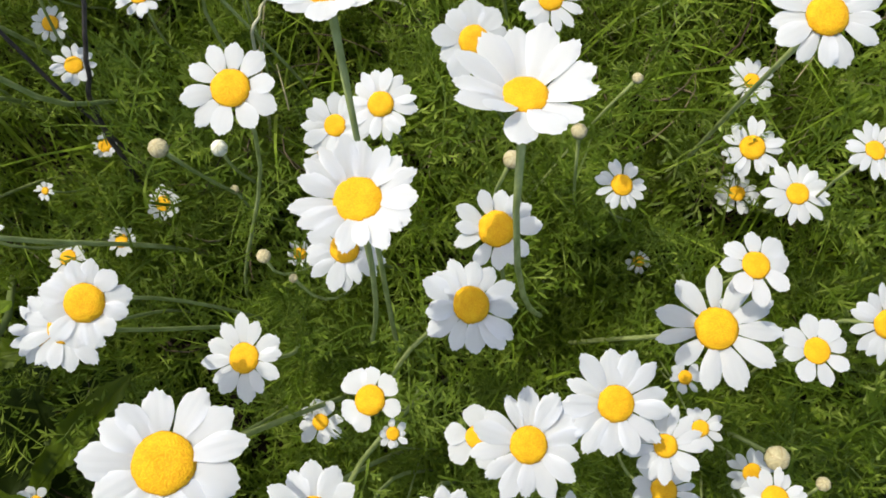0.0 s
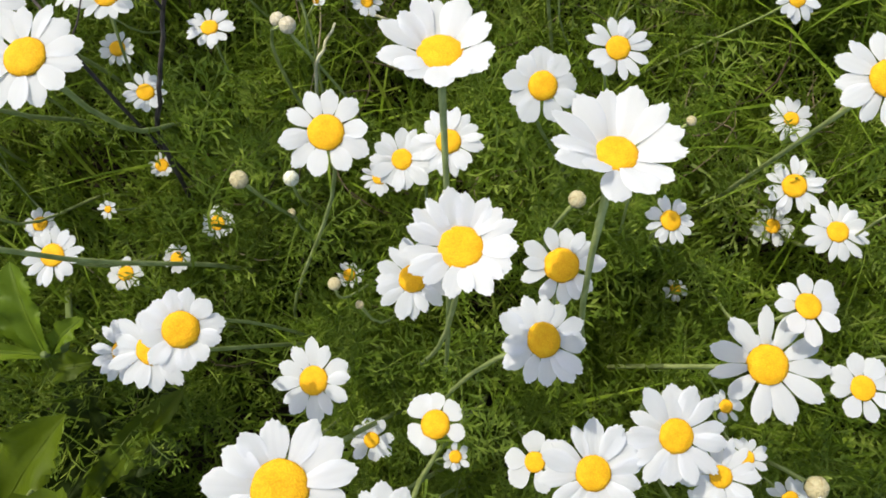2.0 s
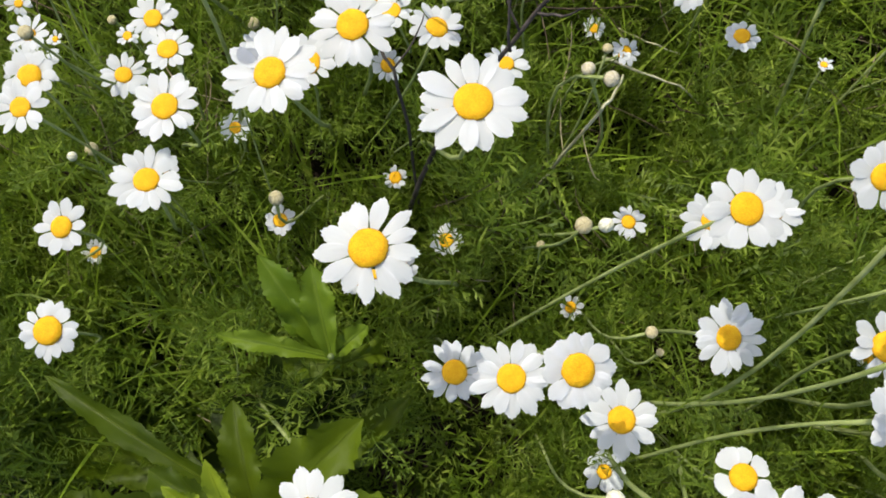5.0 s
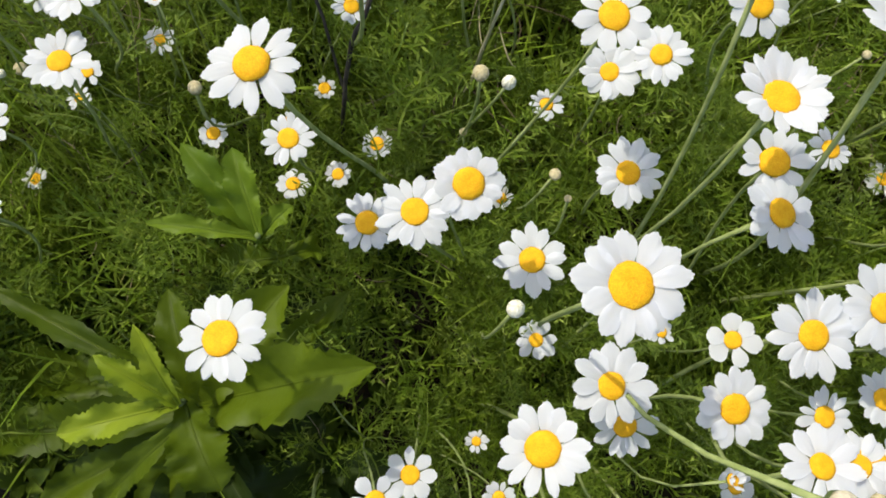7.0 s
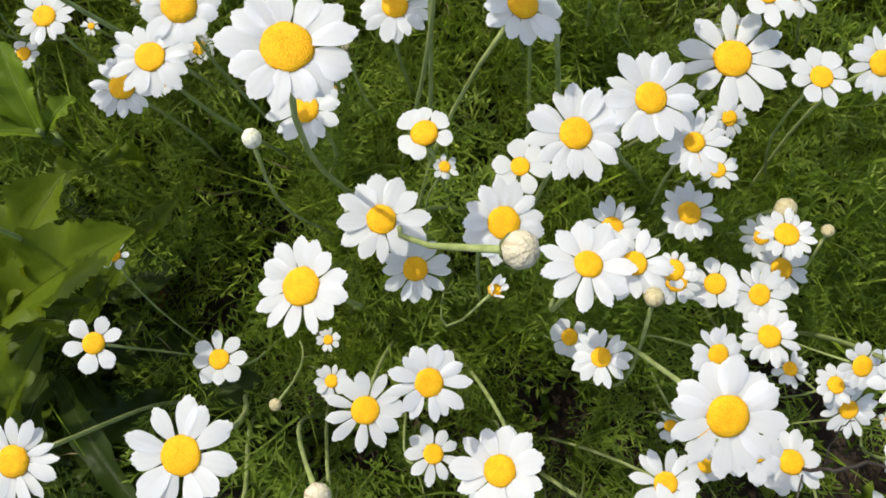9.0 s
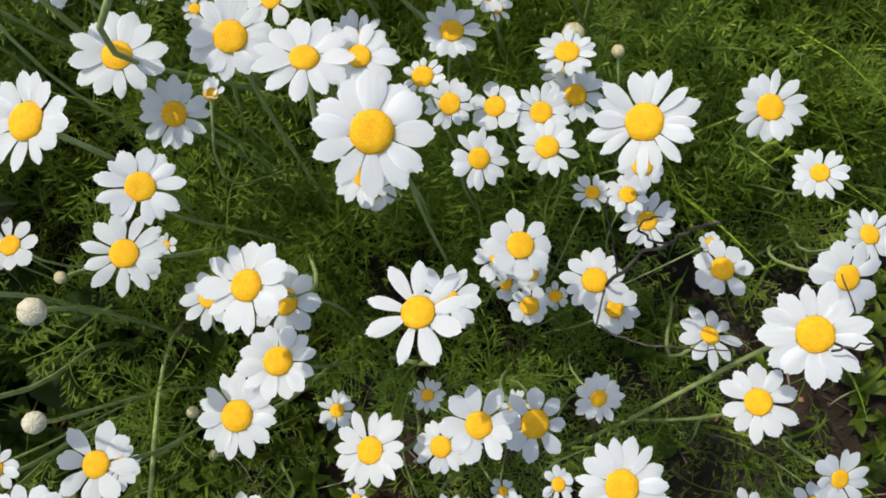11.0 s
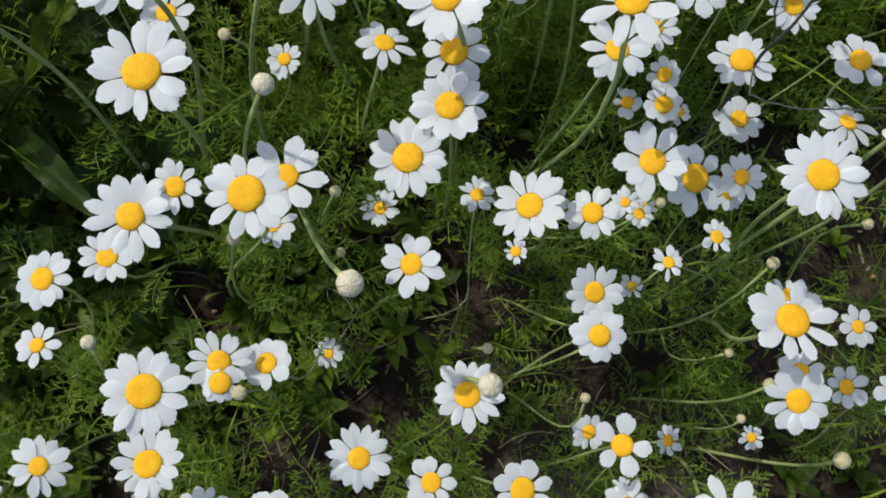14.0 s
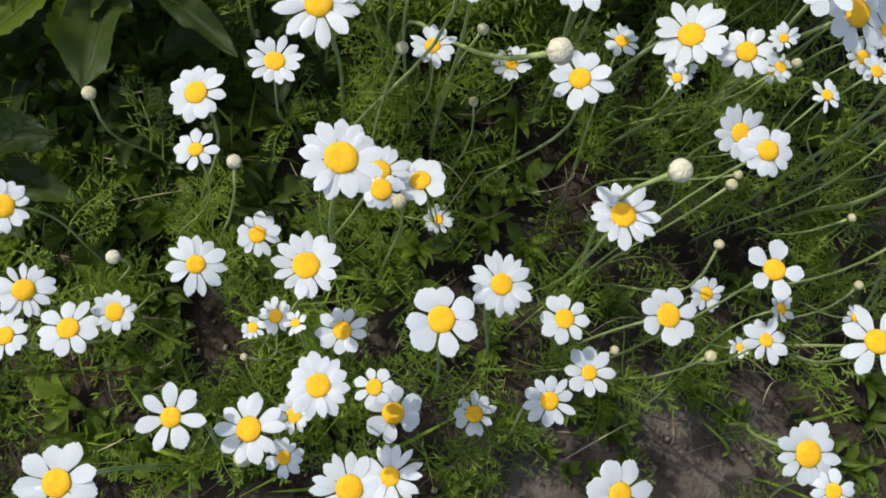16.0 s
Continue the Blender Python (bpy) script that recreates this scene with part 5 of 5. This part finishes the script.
bud(-0.0442, -0.1328, 0.1657, 0.0050, foot=(-0.055, -0.123))
bud(-0.1380, -0.2820, 0.1476, 0.0074, foot=(-0.163, -0.275))
bud(-0.1825, -0.2087, 0.1496, 0.0057, look_like="crumpled", foot=(-0.221, -0.200))
bud(-0.1380, -0.1770, 0.1562, 0.0061, look_like="crumpled", foot=(-0.168, -0.179))
bud(-0.1795, -0.1615, 0.1862, 0.0052, foot=(-0.191, -0.134))
bud(0.0368, -0.2007, 0.1767, 0.0047, foot=(0.027, -0.199))
bud(0.0385, -0.2172, 0.1549, 0.0043, foot=(0.027, -0.206))
bud(0.0260, -0.2586, 0.1638, 0.0047, foot=(0.026, -0.257))
bud(0.0632, 0.1016, 0.2233, 0.0040, foot=(0.021, 0.067))
bud(-0.0762, 0.1333, 0.2227, 0.0068, look_like="crumpled", lean=(.6, -.5))
bud(-0.0830, 0.1420, 0.2090, 0.0062, look_like="crumpled", lean=(-.5, .3))
bud(-0.0760, 0.1530, 0.2060, 0.0045, look_like="green")
daisy(-0.0700, 0.1520, 0.2040, 0.0095, 0.0026, petals=6, full=0.9, cup=1.1, lean=(0.40, -0.20))
daisy(-0.2722, 0.0930, 0.2450, 0.0187, 0.0080, petals=11)
daisy(-0.2647, 0.0776, 0.2600, 0.0189, 0.0067, petals=12)
daisy(-0.3116, 0.1216, 0.1700, 0.0268, 0.0068, petals=11)
daisy(-0.2974, 0.1221, 0.2050, 0.0172, 0.0053, petals=11)
daisy(-0.3050, 0.1351, 0.1700, 0.0080, 0.0027, petals=7)
daisy(-0.3297, 0.1526, 0.1600, 0.0127, 0.0039, petals=10)
daisy(-0.3214, 0.1651, 0.1900, 0.0191, 0.0059, petals=12)
daisy(-0.2691, 0.1357, 0.1850, 0.0108, 0.0039, petals=9)
daisy(-0.2447, 0.0845, 0.1800, 0.0138, 0.0051, petals=8)
daisy(-0.2173, 0.1151, 0.1913, 0.0114, 0.0035, petals=9)
daisy(-0.2114, 0.1327, 0.2000, 0.0169, 0.0063, petals=12)
bud(-0.2880, 0.0947, 0.1500, 0.0066, look_like="green")
bud(-0.2909, 0.0877, 0.1600, 0.0047, look_like="white")
bud(-0.2924, 0.1560, 0.1500, 0.0048, look_like="green")
bud(-0.2344, 0.1737, 0.1300, 0.0069, look_like="green")
bud(-0.2827, 0.1115, 0.2350, 0.0057, look_like="green")
bud(-0.3051, 0.1624, 0.1800, 0.0049, look_like="green")

daisy(-0.0695, 0.1998, 0.1275, 0.0132, 0.0049)
bud(0.0746, 0.1902, 0.1558, 0.0056)
bud(0.0172, 0.2018, 0.1900, 0.0084)
daisy(0.0649, 0.2075, 0.2000, 0.0217, 0.0080)
daisy(-0.1084, 0.2110, 0.1700, 0.0124, 0.0046)
daisy(0.1163, 0.1648, 0.1900, 0.0198, 0.0073)
daisy(-0.2276, 0.1144, 0.1500, 0.0152, 0.0056)
daisy(-0.2597, 0.0834, 0.1500, 0.0129, 0.0048)
bud(-0.0849, 0.0829, 0.1500, 0.0041)
daisy(-0.0661, -0.0556, 0.1099, 0.0127, 0.0047)
daisy(0.1337, 0.0211, 0.2300, 0.0245, 0.0091)
daisy(0.1862, 0.0419, 0.1700, 0.0139, 0.0052)
daisy(0.1078, 0.0275, 0.1600, 0.0188, 0.0070)
daisy(0.0653, -0.1543, 0.1700, 0.0123, 0.0045)
daisy(0.1085, -0.0780, 0.1900, 0.0147, 0.0055)
daisy(0.1930, -0.2072, 0.1400, 0.0077, 0.0029)
daisy(-0.0594, -0.0758, 0.1600, 0.0145, 0.0054)
daisy(0.0787, -0.2374, 0.1133, 0.0139, 0.0052)
daisy(0.0638, -0.1775, 0.1500, 0.0112, 0.0042)
daisy(0.1533, -0.0981, 0.1700, 0.0100, 0.0037)
daisy(0.1042, -0.1472, 0.1600, 0.0158, 0.0059)
daisy(0.0557, -0.2528, 0.1200, 0.0096, 0.0035)
daisy(0.0731, -0.1468, 0.1500, 0.0135, 0.0050)
daisy(-0.1272, -0.0330, 0.2100, 0.0135, 0.0048, petals=8, full=0.86, cup=0.4, lean=(0.20, 0.10))
bud(0.1358, -0.2513, 0.1400, 0.0073)
bud(0.1053, -0.2205, 0.1600, 0.0057)
bud(0.1003, -0.2063, 0.1400, 0.0040)
bud(-0.0798, -0.2033, 0.1852, 0.0055)
bud(0.0069, -0.1939, 0.1400, 0.0048)
bud(0.0017, -0.2516, 0.1300, 0.0039)
bud(0.1041, -0.2318, 0.1300, 0.0041)
bud(0.0773, -0.1485, 0.1600, 0.0044)
bud(-0.1416, -0.2443, 0.1200, 0.0033)

# ---- the stand of leaves and grass round the flowers ----
foliage()
low_leaves()
grass()
straw()
